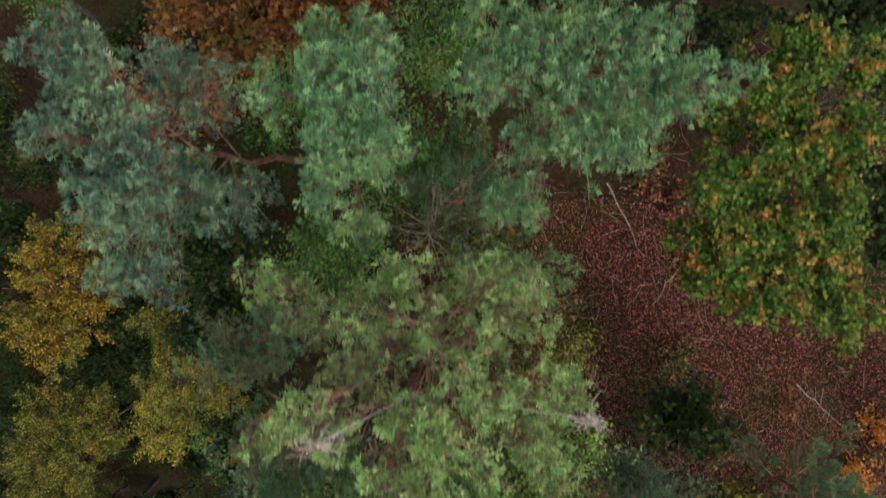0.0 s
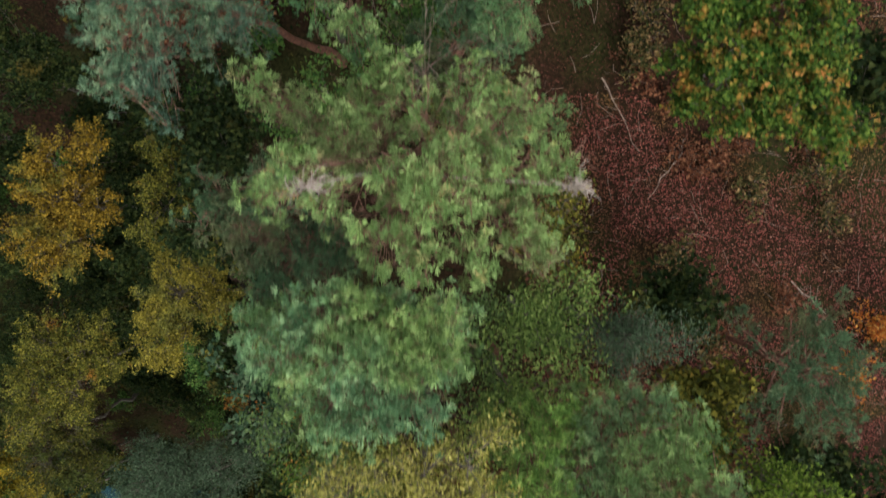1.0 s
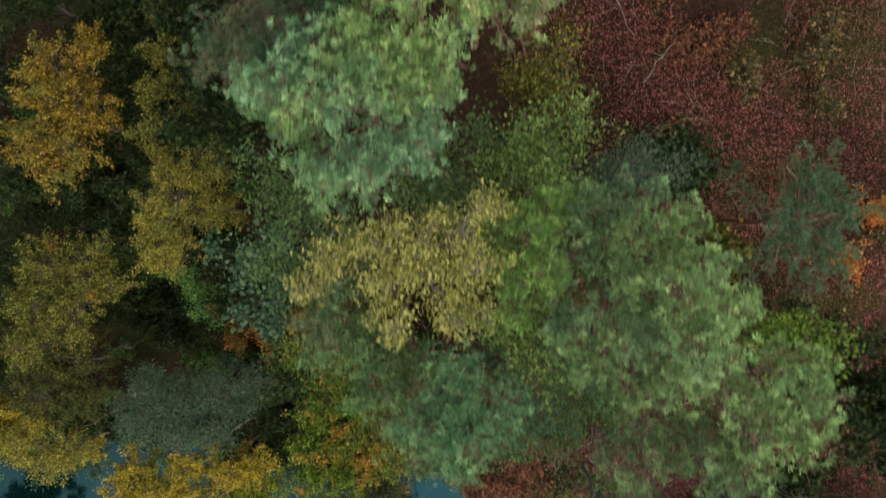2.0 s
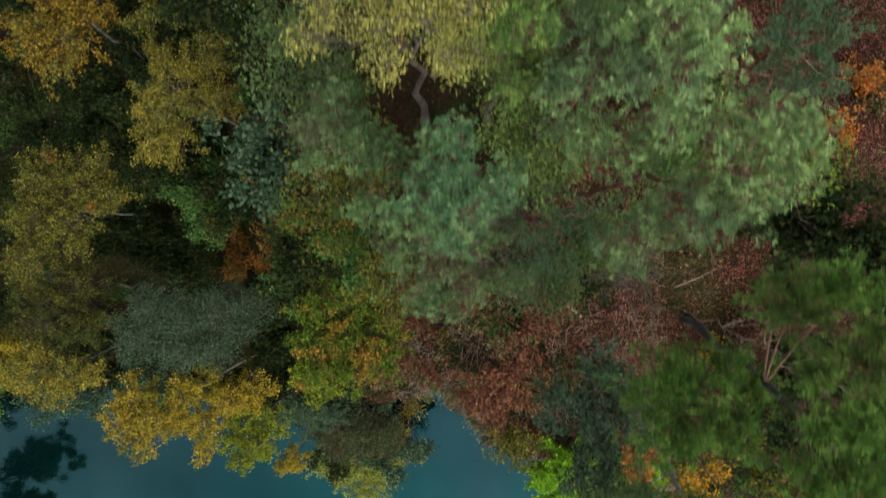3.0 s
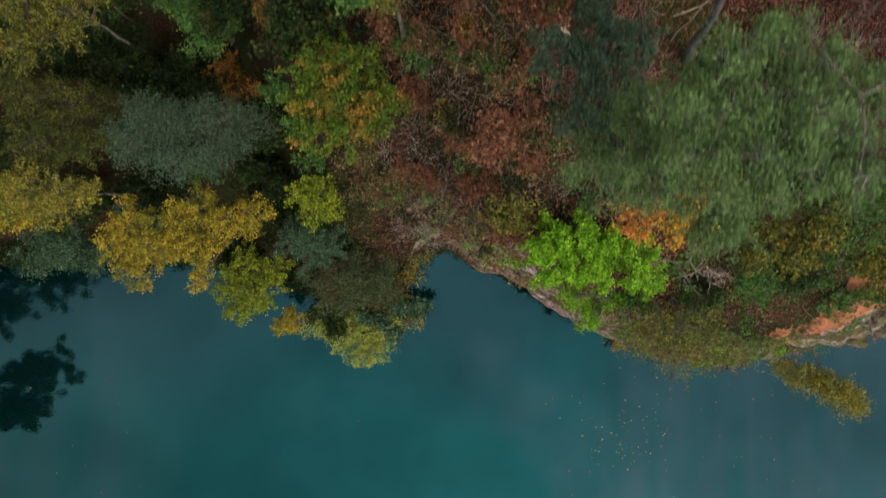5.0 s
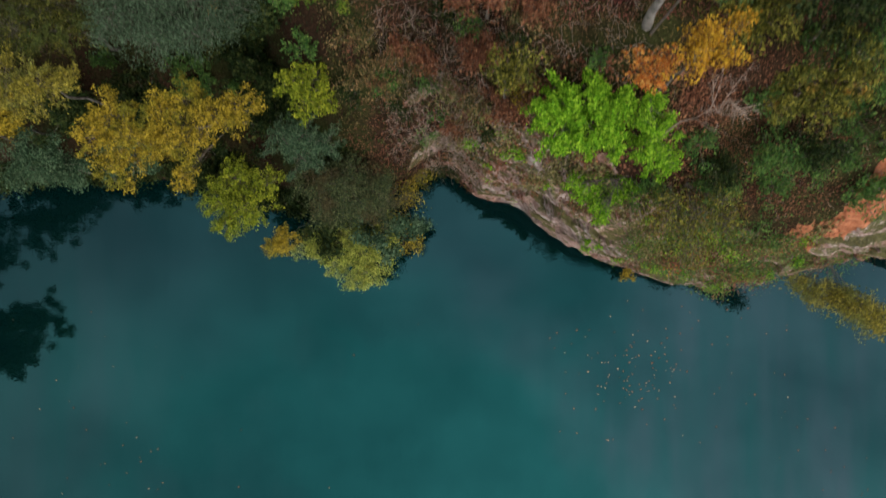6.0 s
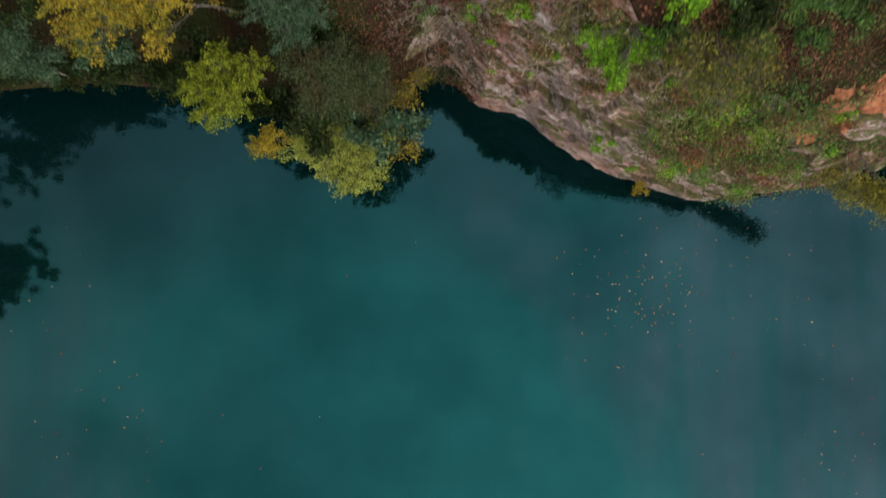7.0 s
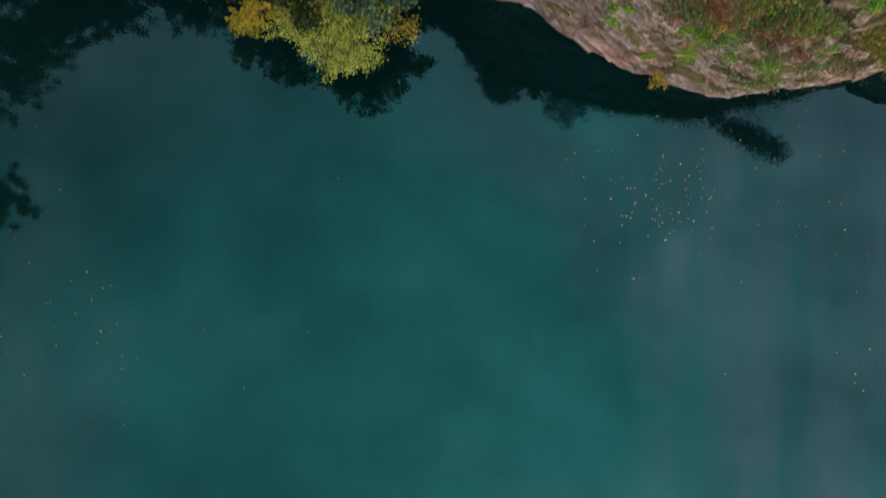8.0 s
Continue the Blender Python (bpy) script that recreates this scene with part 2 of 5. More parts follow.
PINE = {
    "blue": leaf_material("blue_needles", [(0.0, (0.045, 0.1, 0.05)), (0.6, (0.12, 0.235, 0.115)), (1.0, (0.25, 0.39, 0.2))], patch=[(0.0, (0.065, 0.12, 0.038)), (0.6, (0.17, 0.28, 0.09)), (1.0, (0.31, 0.42, 0.155))], patch_scale=0.55, patch_at=(0.46, 0.64), rough=0.5, through=0.2),
    "green": leaf_material("green_needles", [(0.0, (0.036, 0.09, 0.042)), (0.6, (0.1, 0.205, 0.095)), (1.0, (0.21, 0.35, 0.16))], patch=[(0.0, (0.055, 0.1, 0.035)), (0.6, (0.145, 0.24, 0.085)), (1.0, (0.28, 0.38, 0.15))], patch_scale=0.55, patch_at=(0.5, 0.68), rough=0.5, through=0.2),
    "olive": leaf_material("olive_needles", [(0.0, (0.08, 0.125, 0.038)), (0.5, (0.17, 0.29, 0.1)), (0.96, (0.3, 0.43, 0.16)), (1.0, (0.38, 0.21, 0.11))], patch=[(0.0, (0.085, 0.11, 0.045)), (0.6, (0.2, 0.25, 0.105)), (1.0, (0.33, 0.36, 0.18))], patch_scale=0.6, patch_at=(0.48, 0.66), rough=0.5, through=0.2),
    "bright": leaf_material("bright_needles", [(0.0, (0.03, 0.075, 0.014)), (0.6, (0.07, 0.15, 0.028)), (1.0, (0.14, 0.24, 0.05))], patch=[(0.0, (0.03, 0.055, 0.014)), (1.0, (0.1, 0.16, 0.035))], patch_scale=0.5, rough=0.5, through=0.2),
    "silver": leaf_material("grey_green_needles", [(0.0, (0.075, 0.12, 0.045)), (0.6, (0.17, 0.285, 0.105)), (1.0, (0.34, 0.48, 0.185))], patch=[(0.0, (0.05, 0.1, 0.045)), (0.6, (0.13, 0.22, 0.105)), (1.0, (0.25, 0.37, 0.18))], patch_scale=0.5, patch_at=(0.46, 0.64), rough=0.5, through=0.2),
    "fresh": leaf_material("fresh_needles", [(0.0, (0.05, 0.1, 0.025)), (0.6, (0.13, 0.245, 0.06)), (1.0, (0.27, 0.4, 0.1))], patch=[(0.0, (0.06, 0.09, 0.03)), (1.0, (0.19, 0.26, 0.08))], patch_scale=0.6, rough=0.5, through=0.2),
    "deep": leaf_material("deep_blue_needles", [(0.0, (0.024, 0.052, 0.036)), (0.6, (0.065, 0.125, 0.085)), (1.0, (0.16, 0.25, 0.17))], patch=[(0.0, (0.04, 0.08, 0.045)), (0.6, (0.115, 0.195, 0.115)), (1.0, (0.24, 0.34, 0.2))], patch_scale=0.55, patch_at=(0.46, 0.62), rough=0.5, through=0.2),
    "dull": leaf_material("dull_green_needles", [(0.0, (0.04, 0.085, 0.034)), (0.6, (0.105, 0.195, 0.075)), (1.0, (0.22, 0.33, 0.13))], patch=[(0.0, (0.06, 0.08, 0.04)), (1.0, (0.2, 0.24, 0.12))], patch_scale=0.6, rough=0.5, through=0.2),
    # darker copy of the needle greens: shade from taller pines put into the colour
    "dark": leaf_material("shade_dark_needles", [(0.0, (0.03, 0.07, 0.035)), (1.0, (0.125, 0.21, 0.11))], patch=[(0.0, (0.05, 0.06, 0.03)), (1.0, (0.16, 0.18, 0.09))], patch_scale=0.6, rough=0.5, through=0.2),
}
ORANGE = [(0.0, (0.25, 0.06, 0.015)), (0.5, (0.42, 0.15, 0.03)), (1.0, (0.5, 0.27, 0.07))]
LEAF = {
    "oak": leaf_material("oak_leaves", [(0.0, (0.01, 0.035, 0.006)), (0.5, (0.042, 0.088, 0.014)), (0.9, (0.1, 0.15, 0.024)), (1.0, (0.19, 0.12, 0.025))], patch=[(0.0, (0.05, 0.075, 0.012)), (0.4, (0.14, 0.12, 0.02)), (0.7, (0.3, 0.12, 0.03)), (1.0, (0.4, 0.19, 0.06))], patch_scale=2.2, patch_at=(0.54, 0.64)),
    "turning": leaf_material("turning_leaves", [(0.0, (0.016, 0.042, 0.006)), (0.55, (0.06, 0.11, 0.012)), (1.0, (0.16, 0.185, 0.022))], patch=[(0.0, (0.08, 0.07, 0.01)), (0.5, (0.2, 0.12, 0.02)), (1.0, (0.4, 0.18, 0.04))], patch_scale=0.9, patch_at=(0.52, 0.66)),
    "gold": leaf_material("golden_birch_leaves", [(0.0, (0.05, 0.045, 0.006)), (0.5, (0.23, 0.175, 0.016)), (1.0, (0.45, 0.325, 0.038))], patch=[(0.0, (0.05, 0.06, 0.008)), (1.0, (0.24, 0.21, 0.025))], patch_scale=0.5),
    "amber": leaf_material("amber_birch_leaves", [(0.0, (0.03, 0.022, 0.004)), (0.6, (0.145, 0.098, 0.012)), (1.0, (0.34, 0.225, 0.03))], patch=[(0.0, (0.06, 0.07, 0.015)), (1.0, (0.2, 0.18, 0.035))], patch_scale=0.5),
    "olive": leaf_material("olive_yellow_leaves", [(0.0, (0.02, 0.027, 0.005)), (0.6, (0.085, 0.09, 0.016)), (1.0, (0.23, 0.205, 0.035))], patch=[(0.0, (0.07, 0.05, 0.008)), (1.0, (0.34, 0.15, 0.03))], patch_scale=0.9, patch_at=(0.62, 0.76)),
    "lime": leaf_material("lime_green_leaves", [(0.0, (0.035, 0.055, 0.005)), (0.6, (0.14, 0.18, 0.014)), (1.0, (0.32, 0.33, 0.03))]),
    "ivy": leaf_material("bright_green_leaves", [(0.0, (0.035, 0.105, 0.006)), (0.6, (0.125, 0.28, 0.012)), (1.0, (0.28, 0.45, 0.035))]),
    "willow": leaf_material("grey_willow_leaves", [(0.0, (0.013, 0.032, 0.015)), (0.6, (0.045, 0.085, 0.045)), (1.0, (0.11, 0.16, 0.09))]),
    "yellowgreen": leaf_material("yellow_green_leaves", [(0.0, (0.05, 0.07, 0.012)), (0.5, (0.21, 0.25, 0.045)), (1.0, (0.42, 0.42, 0.09))]),
    "pale": leaf_material("pale_yellow_leaves", [(0.0, (0.075, 0.085, 0.015)), (0.5, (0.25, 0.25, 0.055)), (1.0, (0.48, 0.43, 0.14))], patch=[(0.0, (0.05, 0.07, 0.015)), (1.0, (0.2, 0.22, 0.06))], patch_scale=0.8, patch_at=(0.52, 0.66)),
    "green": leaf_material("green_leaves", [(0.0, (0.02, 0.06, 0.015)), (0.6, (0.06, 0.13, 0.03)), (1.0, (0.13, 0.2, 0.05))], patch=[(0.0, (0.1, 0.1, 0.02)), (1.0, (0.25, 0.2, 0.04))], patch_scale=0.6, patch_at=(0.6, 0.72)),
    "darkolive": leaf_material("dark_olive_leaves", [(0.0, (0.012, 0.018, 0.004)), (0.6, (0.05, 0.055, 0.012)), (1.0, (0.15, 0.135, 0.025))], patch=[(0.0, (0.02, 0.03, 0.008)), (1.0, (0.07, 0.085, 0.02))], patch_scale=0.6),
    "muted": leaf_material("dull_olive_leaves", [(0.0, (0.014, 0.022, 0.01)), (0.6, (0.048, 0.066, 0.028)), (1.0, (0.11, 0.125, 0.052))], patch=[(0.0, (0.03, 0.025, 0.012)), (1.0, (0.1, 0.085, 0.04))], patch_scale=0.7),
    "spring": leaf_material("light_green_leaves", [(0.0, (0.03, 0.06, 0.008)), (0.6, (0.085, 0.14, 0.018)), (1.0, (0.18, 0.24, 0.04))]),
    "olivegold": leaf_material("olive_gold_leaves", [(0.0, (0.05, 0.05, 0.008)), (0.6, (0.17, 0.15, 0.022)), (1.0, (0.34, 0.28, 0.05))], patch=[(0.0, (0.05, 0.06, 0.012)), (1.0, (0.2, 0.2, 0.05))], patch_scale=0.6),
    "orangeleaf": leaf_material("orange_brown_leaves", [(0.0, (0.05, 0.03, 0.008)), (0.5, (0.2, 0.085, 0.018)), (1.0, (0.38, 0.17, 0.035))], patch=[(0.0, (0.05, 0.05, 0.01)), (1.0, (0.15, 0.12, 0.02))], patch_scale=0.9),
    "greywillow": leaf_material("grey_blue_leaves", [(0.0, (0.028, 0.048, 0.026)), (0.6, (0.05, 0.082, 0.047)), (1.0, (0.088, 0.125, 0.077))]),
    "rowan": leaf_material("orange_yellow_leaves", [(0.0, (0.12, 0.07, 0.008)), (0.5, (0.36, 0.18, 0.015)), (1.0, (0.5, 0.32, 0.03))]),
    "orange": leaf_material("orange_leaves", ORANGE),
    "beech": leaf_material("rusty_beech_leaves", [(0.0, (0.06, 0.024, 0.009)), (0.5, (0.15, 0.06, 0.02)), (1.0, (0.3, 0.13, 0.04))], patch=[(0.0, (0.05, 0.05, 0.012)), (1.0, (0.16, 0.11, 0.03))], patch_scale=0.6),
    "fresh": leaf_material("fresh_green_leaves", [(0.0, (0.04, 0.075, 0.02)), (0.6, (0.13, 0.2, 0.05)), (1.0, (0.26, 0.34, 0.1))]),
    "ash": leaf_material("grey_green_leaves", [(0.0, (0.045, 0.075, 0.026)), (0.6, (0.08, 0.135, 0.043)), (1.0, (0.12, 0.175, 0.06))]),
    "rust": leaf_material("rust_bracken", [(0.0, (0.045, 0.016, 0.009)), (0.5, (0.125, 0.048, 0.026)), (1.0, (0.25, 0.12, 0.065))], through=0.15),
    "red": leaf_material("red_brown_litter", [(0.0, (0.05, 0.014, 0.012)), (0.5, (0.165, 0.044, 0.038)), (0.92, (0.25, 0.088, 0.072)), (1.0, (0.32, 0.19, 0.15))], patch=[(0.0, (0.03, 0.018, 0.008)), (0.6, (0.1, 0.055, 0.022)), (1.0, (0.18, 0.1, 0.04))], patch_scale=0.55, through=0.1),
    # darker than the red litter: tree shade and browner soil put into one colour
    "wood": leaf_material("shaded_brown_litter", [(0.0, (0.02, 0.008, 0.006)), (0.6, (0.055, 0.018, 0.014)), (1.0, (0.12, 0.045, 0.035))], through=0.1),
    "mixed": leaf_material("undergrowth_leaves", [(0.0, (0.016, 0.026, 0.008)), (0.4, (0.05, 0.06, 0.018)), (0.75, (0.13, 0.085, 0.035)), (1.0, (0.27, 0.18, 0.09))], patch=[(0.0, (0.05, 0.02, 0.012)), (1.0, (0.2, 0.085, 0.05))], patch_scale=0.3, patch_at=(0.46, 0.56), through=0.15),
    "float": leaf_material("floating_leaves", [(0.0, (0.08, 0.03, 0.015)), (0.6, (0.2, 0.09, 0.045)), (1.0, (0.32, 0.22, 0.15))], through=0.05),
    # near-black greens: the shade between the trees is put into the leaf colour
    "shade": leaf_material("shade_dark_leaves", [(0.0, (0.006, 0.013, 0.004)), (0.6, (0.017, 0.031, 0.009)), (1.0, (0.052, 0.064, 0.017))], patch=[(0.0, (0.02, 0.022, 0.005)), (1.0, (0.08, 0.06, 0.012))], patch_scale=0.5, patch_at=(0.58, 0.7)),
    "grass": leaf_material("pale_grass", [(0.0, (0.05, 0.06, 0.02)), (0.6, (0.13, 0.12, 0.045)), (1.0, (0.25, 0.2, 0.1))], through=0.15),
}


# ---- mesh helpers ----
def mesh_of(name, verts, faces, mat, smooth=False):
    """verts (n, 3), faces (m, 3) or (m, 4) as arrays."""
    me = bpy.data.meshes.new(name)
    verts, faces = np.asarray(verts, np.float32), np.asarray(faces, np.int32)
    k = faces.shape[1]
    me.vertices.add(len(verts))
    me.vertices.foreach_set("co", verts.ravel())
    me.loops.add(faces.size)
    me.loops.foreach_set("vertex_index", faces.ravel())
    me.polygons.add(len(faces))
    me.polygons.foreach_set("loop_start", np.arange(0, faces.size, k, dtype=np.int32))
    me.polygons.foreach_set("use_smooth", np.full(len(faces), smooth))
    me.materials.append(mat)
    me.update(calc_edges=True)
    return me


def part(name, me, parent, label=""):
    ob = new(name, me)
    ob.parent = parent
    if label:
        ob["label"] = label
    return ob


def tubes(paths, sides=5):
    """Tapered tubes along paths; each path is (points (n, 3), radii (n))."""
    vs, fs, at = [], [], 0
    for pts, rad in paths:
        pts, rad = np.asarray(pts, float), np.asarray(rad, float)
        d = np.gradient(pts, axis=0)
        d /= np.linalg.norm(d, axis=1, keepdims=True) + 1e-9
        ref = np.where(np.abs(d[:, 2:3]) > 0.9, [[1.0, 0, 0]], [[0, 0, 1.0]])
        a = np.cross(d, ref)
        a /= np.linalg.norm(a, axis=1, keepdims=True) + 1e-9
        b = np.cross(d, a)
        n = len(pts)
        ang = np.arange(sides) * 2 * math.pi / sides
        ring = pts[:, None] + rad[:, None, None] * (np.cos(ang)[None, :, None] * a[:, None] + np.sin(ang)[None, :, None] * b[:, None])
        vs.append(ring.reshape(-1, 3))
        i = np.arange(n - 1)[:, None] * sides + np.arange(sides)[None]
        j = np.arange(n - 1)[:, None] * sides + (np.arange(sides)[None] + 1) % sides
        fs.append(np.stack([i, j, j + sides, i + sides], -1).reshape(-1, 4) + at)
        at += n * sides
    return np.concatenate(vs), np.concatenate(fs)


def unit(v):
    return v / (np.linalg.norm(v, axis=-1, keepdims=True) + 1e-9)


def needles(p, axis, rng, count=14, length=0.12, width=0.016):
    """Tufts of needles round shoots at p, pointing along axis: one thin triangle a needle."""
    n = len(p)
    a = np.repeat(axis, count, 0)
    side = unit(np.cross(a, rng.normal(size=a.shape)))
    open_ = rng.uniform(0.15, 1.5, (n * count, 1))
    way = unit(a * np.cos(open_) + side * np.sin(open_))
    root = np.repeat(p, count, 0) + a * rng.uniform(-0.5, 0.25, (n * count, 1)) * length
    ln = length * rng.uniform(0.7, 1.2, (n * count, 1))
    across = unit(np.cross(way, rng.normal(size=a.shape))) * width * 0.5
    v = np.stack([root - across, root + across, root + way * ln], 1).reshape(-1, 3)
    return v, np.arange(len(v)).reshape(-1, 3)


def brushes(p, axis, rng, count=16, length=0.11, width=0.02):
    """Brushes of needles that all spring from the shoot's base at p and fan out round its axis."""
    n = len(p)
    a = np.repeat(axis, count, 0)
    side = unit(np.cross(a, rng.normal(size=a.shape)))
    fan = rng.uniform(0.1, 1.45, (n * count, 1))
    way = unit(a * np.cos(fan) + side * np.sin(fan))
    size = np.repeat(rng.uniform(0.75, 1.25, (n, 1)), count, 0)
    end = np.repeat(p, count, 0) + way * length * size * rng.uniform(0.75, 1.1, (n * count, 1))
    across = unit(np.cross(way, rng.normal(size=a.shape))) * width * 0.5
    v = np.concatenate([p[:, None], np.stack([end - across, end + across], 1).reshape(n, count * 2, 3)], 1).reshape(-1, 3)
    root = np.repeat(np.arange(n) * (2 * count + 1), count)
    tip = root + 1 + np.tile(np.arange(count) * 2, n)
    return v, np.stack([root, tip, tip + 1], 1)


def leaves(p, rng, size=0.12, normal=None, tilt=0.7, slim=0.6, up=1.0, cheap=False):
    """Leaves at p: folded along the midrib, with four corners; the cheap ones, for far crowns, have three."""
    n = len(p)
    nm = unit((np.array([[0, 0, up]]) if normal is None else normal) + rng.normal(size=(n, 3)) * tilt)
    a = unit(np.cross(nm, rng.normal(size=(n, 3))))
    b = np.cross(nm, a)
    s = size * rng.uniform(0.65, 1.3, (n, 1))
    if cheap:
        v = np.stack([p - a * s * 0.5, p + a * s * 0.4 - b * s * 0.5 * slim, p + a * s * 0.4 + b * s * 0.5 * slim], 1).reshape(-1, 3)
        return v, np.arange(3 * n).reshape(-1, 3)
    fold = nm * s * 0.16
    v = np.stack([p - a * s * 0.5, p - b * s * 0.5 * slim + fold, p + a * s * 0.55, p + b * s * 0.5 * slim + fold], 1).reshape(-1, 3)
    i = np.arange(n) * 4
    return v, np.concatenate([np.stack([i, i + 1, i + 2], 1), np.stack([i, i + 2, i + 3], 1)])


# ---- lie of the land: water at 0, a wooded slope, a quarry cliff and a plateau ----
FOOT_X = [-90, -66, -60, -52, -47, -44, -40, -35, -30, -25, -18, -12, -8, -4, -1, 0.4, 3.5, 6.6, 8.9, 11.2, 12.8, 15.9, 19.9, 22, 25.8, 28.5, 32, 36, 60, 95, 120]
FOOT_Y = [-86, -84, -70, -50, -36, -28.5, -25, -23.4, -23, -22.6, -23.2, -25, -25.8, -24.8, -22.6, -22.3, -24.3, -25.2, -27.0, -28.6, -29.4, -30.5, -31.3, -31.0, -30.6, -30.0, -28.8, -28.0, -40, -78, -86]
SECTION_X = [-14, -6, 1, 7, 16, 30]
SECTION_D = [
    [0, 1.5, 3.5, 6, 13, 24, 40, 400],
    [0, 1.5, 2.6, 4, 9, 15, 25, 400],
    [0, 0.7, 1.4, 3, 7, 10, 18, 400],
    [0, 0.35, 0.9, 1.9, 4.5, 10, 20, 400],
    [0, 0.9, 2.2, 3.3, 6.5, 10, 22, 400],
    [0, 1, 2.5, 4, 8, 14, 30, 400],
]
SECTION_Z = [
    [0, 2.2, 4.2, 6.0, 10.5, 17.5, 24, 34],
    [0, 6, 9.5, 12, 20, 26.5, 32, 36],
    [0, 11, 15.5, 20.5, 28, 31, 34, 36],
    [0, 12, 19, 22.8, 25.8, 31.2, 34, 36],
    [0, 8.5, 13.5, 18, 20.5, 25, 33, 36],
    [0, 8, 15, 20, 23, 28, 33, 36],
]


def foot(x):
    return np.interp(x, FOOT_X, FOOT_Y)


def section(x):
    """Distances north of the water's edge and heights of the section at x."""
    return [np.interp(x, SECTION_X, [s[k] for s in SECTION_D]) for k in range(8)], [np.interp(x, SECTION_X, [s[k] for s in SECTION_Z]) for k in range(8)]


def ground_z(x, y):
    d, z = section(x)
    return float(np.interp(y - foot(x), d, z)) if y > foot(x) else -1.0


def bumps(x, y, z, k, strength):
    p = Vector((x * k, y * k, z * k))
    return strength * noise.turbulence(p, 4, False)


def surface(x, s):
    """The point of the land at x, where s counts along the eight corners of its section."""
    d, z = section(x)
    return np.array([x, foot(x) + np.interp(s, range(8), d), np.interp(s, range(8), z)])


FACE_ROWS = 150


def build_land():
    xs = np.concatenate([[-400, -250, -150, -100, -80, -65], np.arange(-60, -16, 0.6), np.arange(-16, -1, 0.3), np.arange(-1, 28, 0.17), np.arange(28, 30, 0.28), np.arange(30, 46, 0.5), [50, 56, 64, 75, 85, 95, 108, 120, 160, 250, 400]])
    steps = np.concatenate([np.linspace(0, 3, FACE_ROWS), np.linspace(3, 4, 22)[1:], np.linspace(4, 5, 26)[1:], np.linspace(5, 6, 26)[1:], 6 + np.linspace(0, 1, 16)[1:] ** 2])
    south = [(-400, 30), (-130, 24), (-105, 12), (-96, -1), (-90, -5), (-88, -6)]
    grid, n_south = [], len(south) + 3
    for x in xs:
        fy = float(foot(x))
        col = [(x, y, z) for y, z in south]
        col += [(x, max(fy - 7, -87.5), -6), (x, max(fy - 3, -87), -4.0), (x, max(fy - 0.8, -86.8), -2.0)]
        d, z = section(x)
        cliff = min(1.0, max(0.0, (x + 6) / 5))
        for s in steps:
            dd, zz = np.interp(s, range(8), d), np.interp(s, range(8), z)
            px, py, pz = x, fy + dd, zz
            rocky = cliff * max(0.0, min(1.0, (4.2 - s) / 1.2)) * min(1.0, 0.35 + s)
            if abs(x) < 50 and s < 6.3:
                pz += bumps(px, py, 0, 0.35, 0.5) * (1 - rocky) * min(1, s)
                if rocky > 0:
                    # beds dip to the south-east: stepped ledges, joints across them, hollows and fine roughness
                    bed = pz * 0.5 + 0.33 * px + 1.3 * noise.noise(Vector((px * 0.16, 3.0, pz * 0.14)))
                    lap = math.floor(bed)
                    thick = 0.35 + 0.65 * noise.cell(Vector((lap * 3.1, 1.0, 0.0)))
                    joint = noise.cell(Vector((lap * 2.3, px * 0.3 - pz * 0.12 + lap * 0.61, 2.0)))
                    hollow = noise.noise(Vector((px * 0.3, 9.0, pz * 0.25)))
                    out = 0.8 * hollow + (0.5 - (bed - lap)) * 0.75 * thick + joint * 0.55 + 0.35 * (bumps(px, py, pz * 2.0, 0.9, 0.9) - 0.45)
                    py -= out * rocky
                    pz += 0.3 * out * rocky
                    px += 0.3 * rocky * noise.noise(Vector((px * 0.9, 7, pz * 0.9)))
            col.append((px, py, pz))
        grid.append(col)
    grid = np.array(grid)
    nx, ny = grid.shape[:2]
    idx = np.arange(nx * ny).reshape(nx, ny)
    quads = np.stack([idx[:-1, :-1], idx[1:, :-1], idx[1:, 1:], idx[:-1, 1:]], -1)
    row = np.arange(ny - 1)[None, :] * np.ones((nx - 1, 1))
    colx = ((xs[1:] + xs[:-1]) / 2)[:, None] * np.ones((1, ny - 1))
    last = n_south + FACE_ROWS + 8
    flat = grid.reshape(-1, 3)
    edge = np.sin(row * 0.21) * 1.1 + np.sin(row * 0.067 + 1) * 1.3
    edge_top = 4 * np.sin(colx * 0.9) + 2 * np.sin(colx * 2.3 + 1)
    is_cliff = (colx > 0.6 + edge) & (colx < 45) & (row >= n_south - 2) & (row < last - 16 + edge_top)

    def cut(mask):
        q = quads[mask]
        used, inv = np.unique(q, return_inverse=True)
        return flat[used], inv.reshape(-1, 4)

    fc = flat[quads].mean(2)
    wild = np.sin(fc[..., 0] * 1.7) * 0.8 + np.sin(fc[..., 2] * 1.1 + fc[..., 0]) * 0.9
    is_scar = (row < n_south + FACE_ROWS + 24) & (np.abs(fc[..., 0] - 20.9 - (fc[..., 1] + 28.5) * 0.9) < 1.7 + wild * 0.5) & (fc[..., 1] > -28.8 + wild * 0.5) & (fc[..., 1] < -24.6 + wild * 0.5) & (fc[..., 2] > 12)
    v, f = cut(is_scar)
    tagged(new("soil_scar", mesh_of("soil_scar", v, f, M_SOIL, False)), "bare orange soil and rock scar on the cliff", "cliff", kind="structure")
    is_cliff &= ~is_scar
    v, f = cut(~is_cliff & ~is_scar)
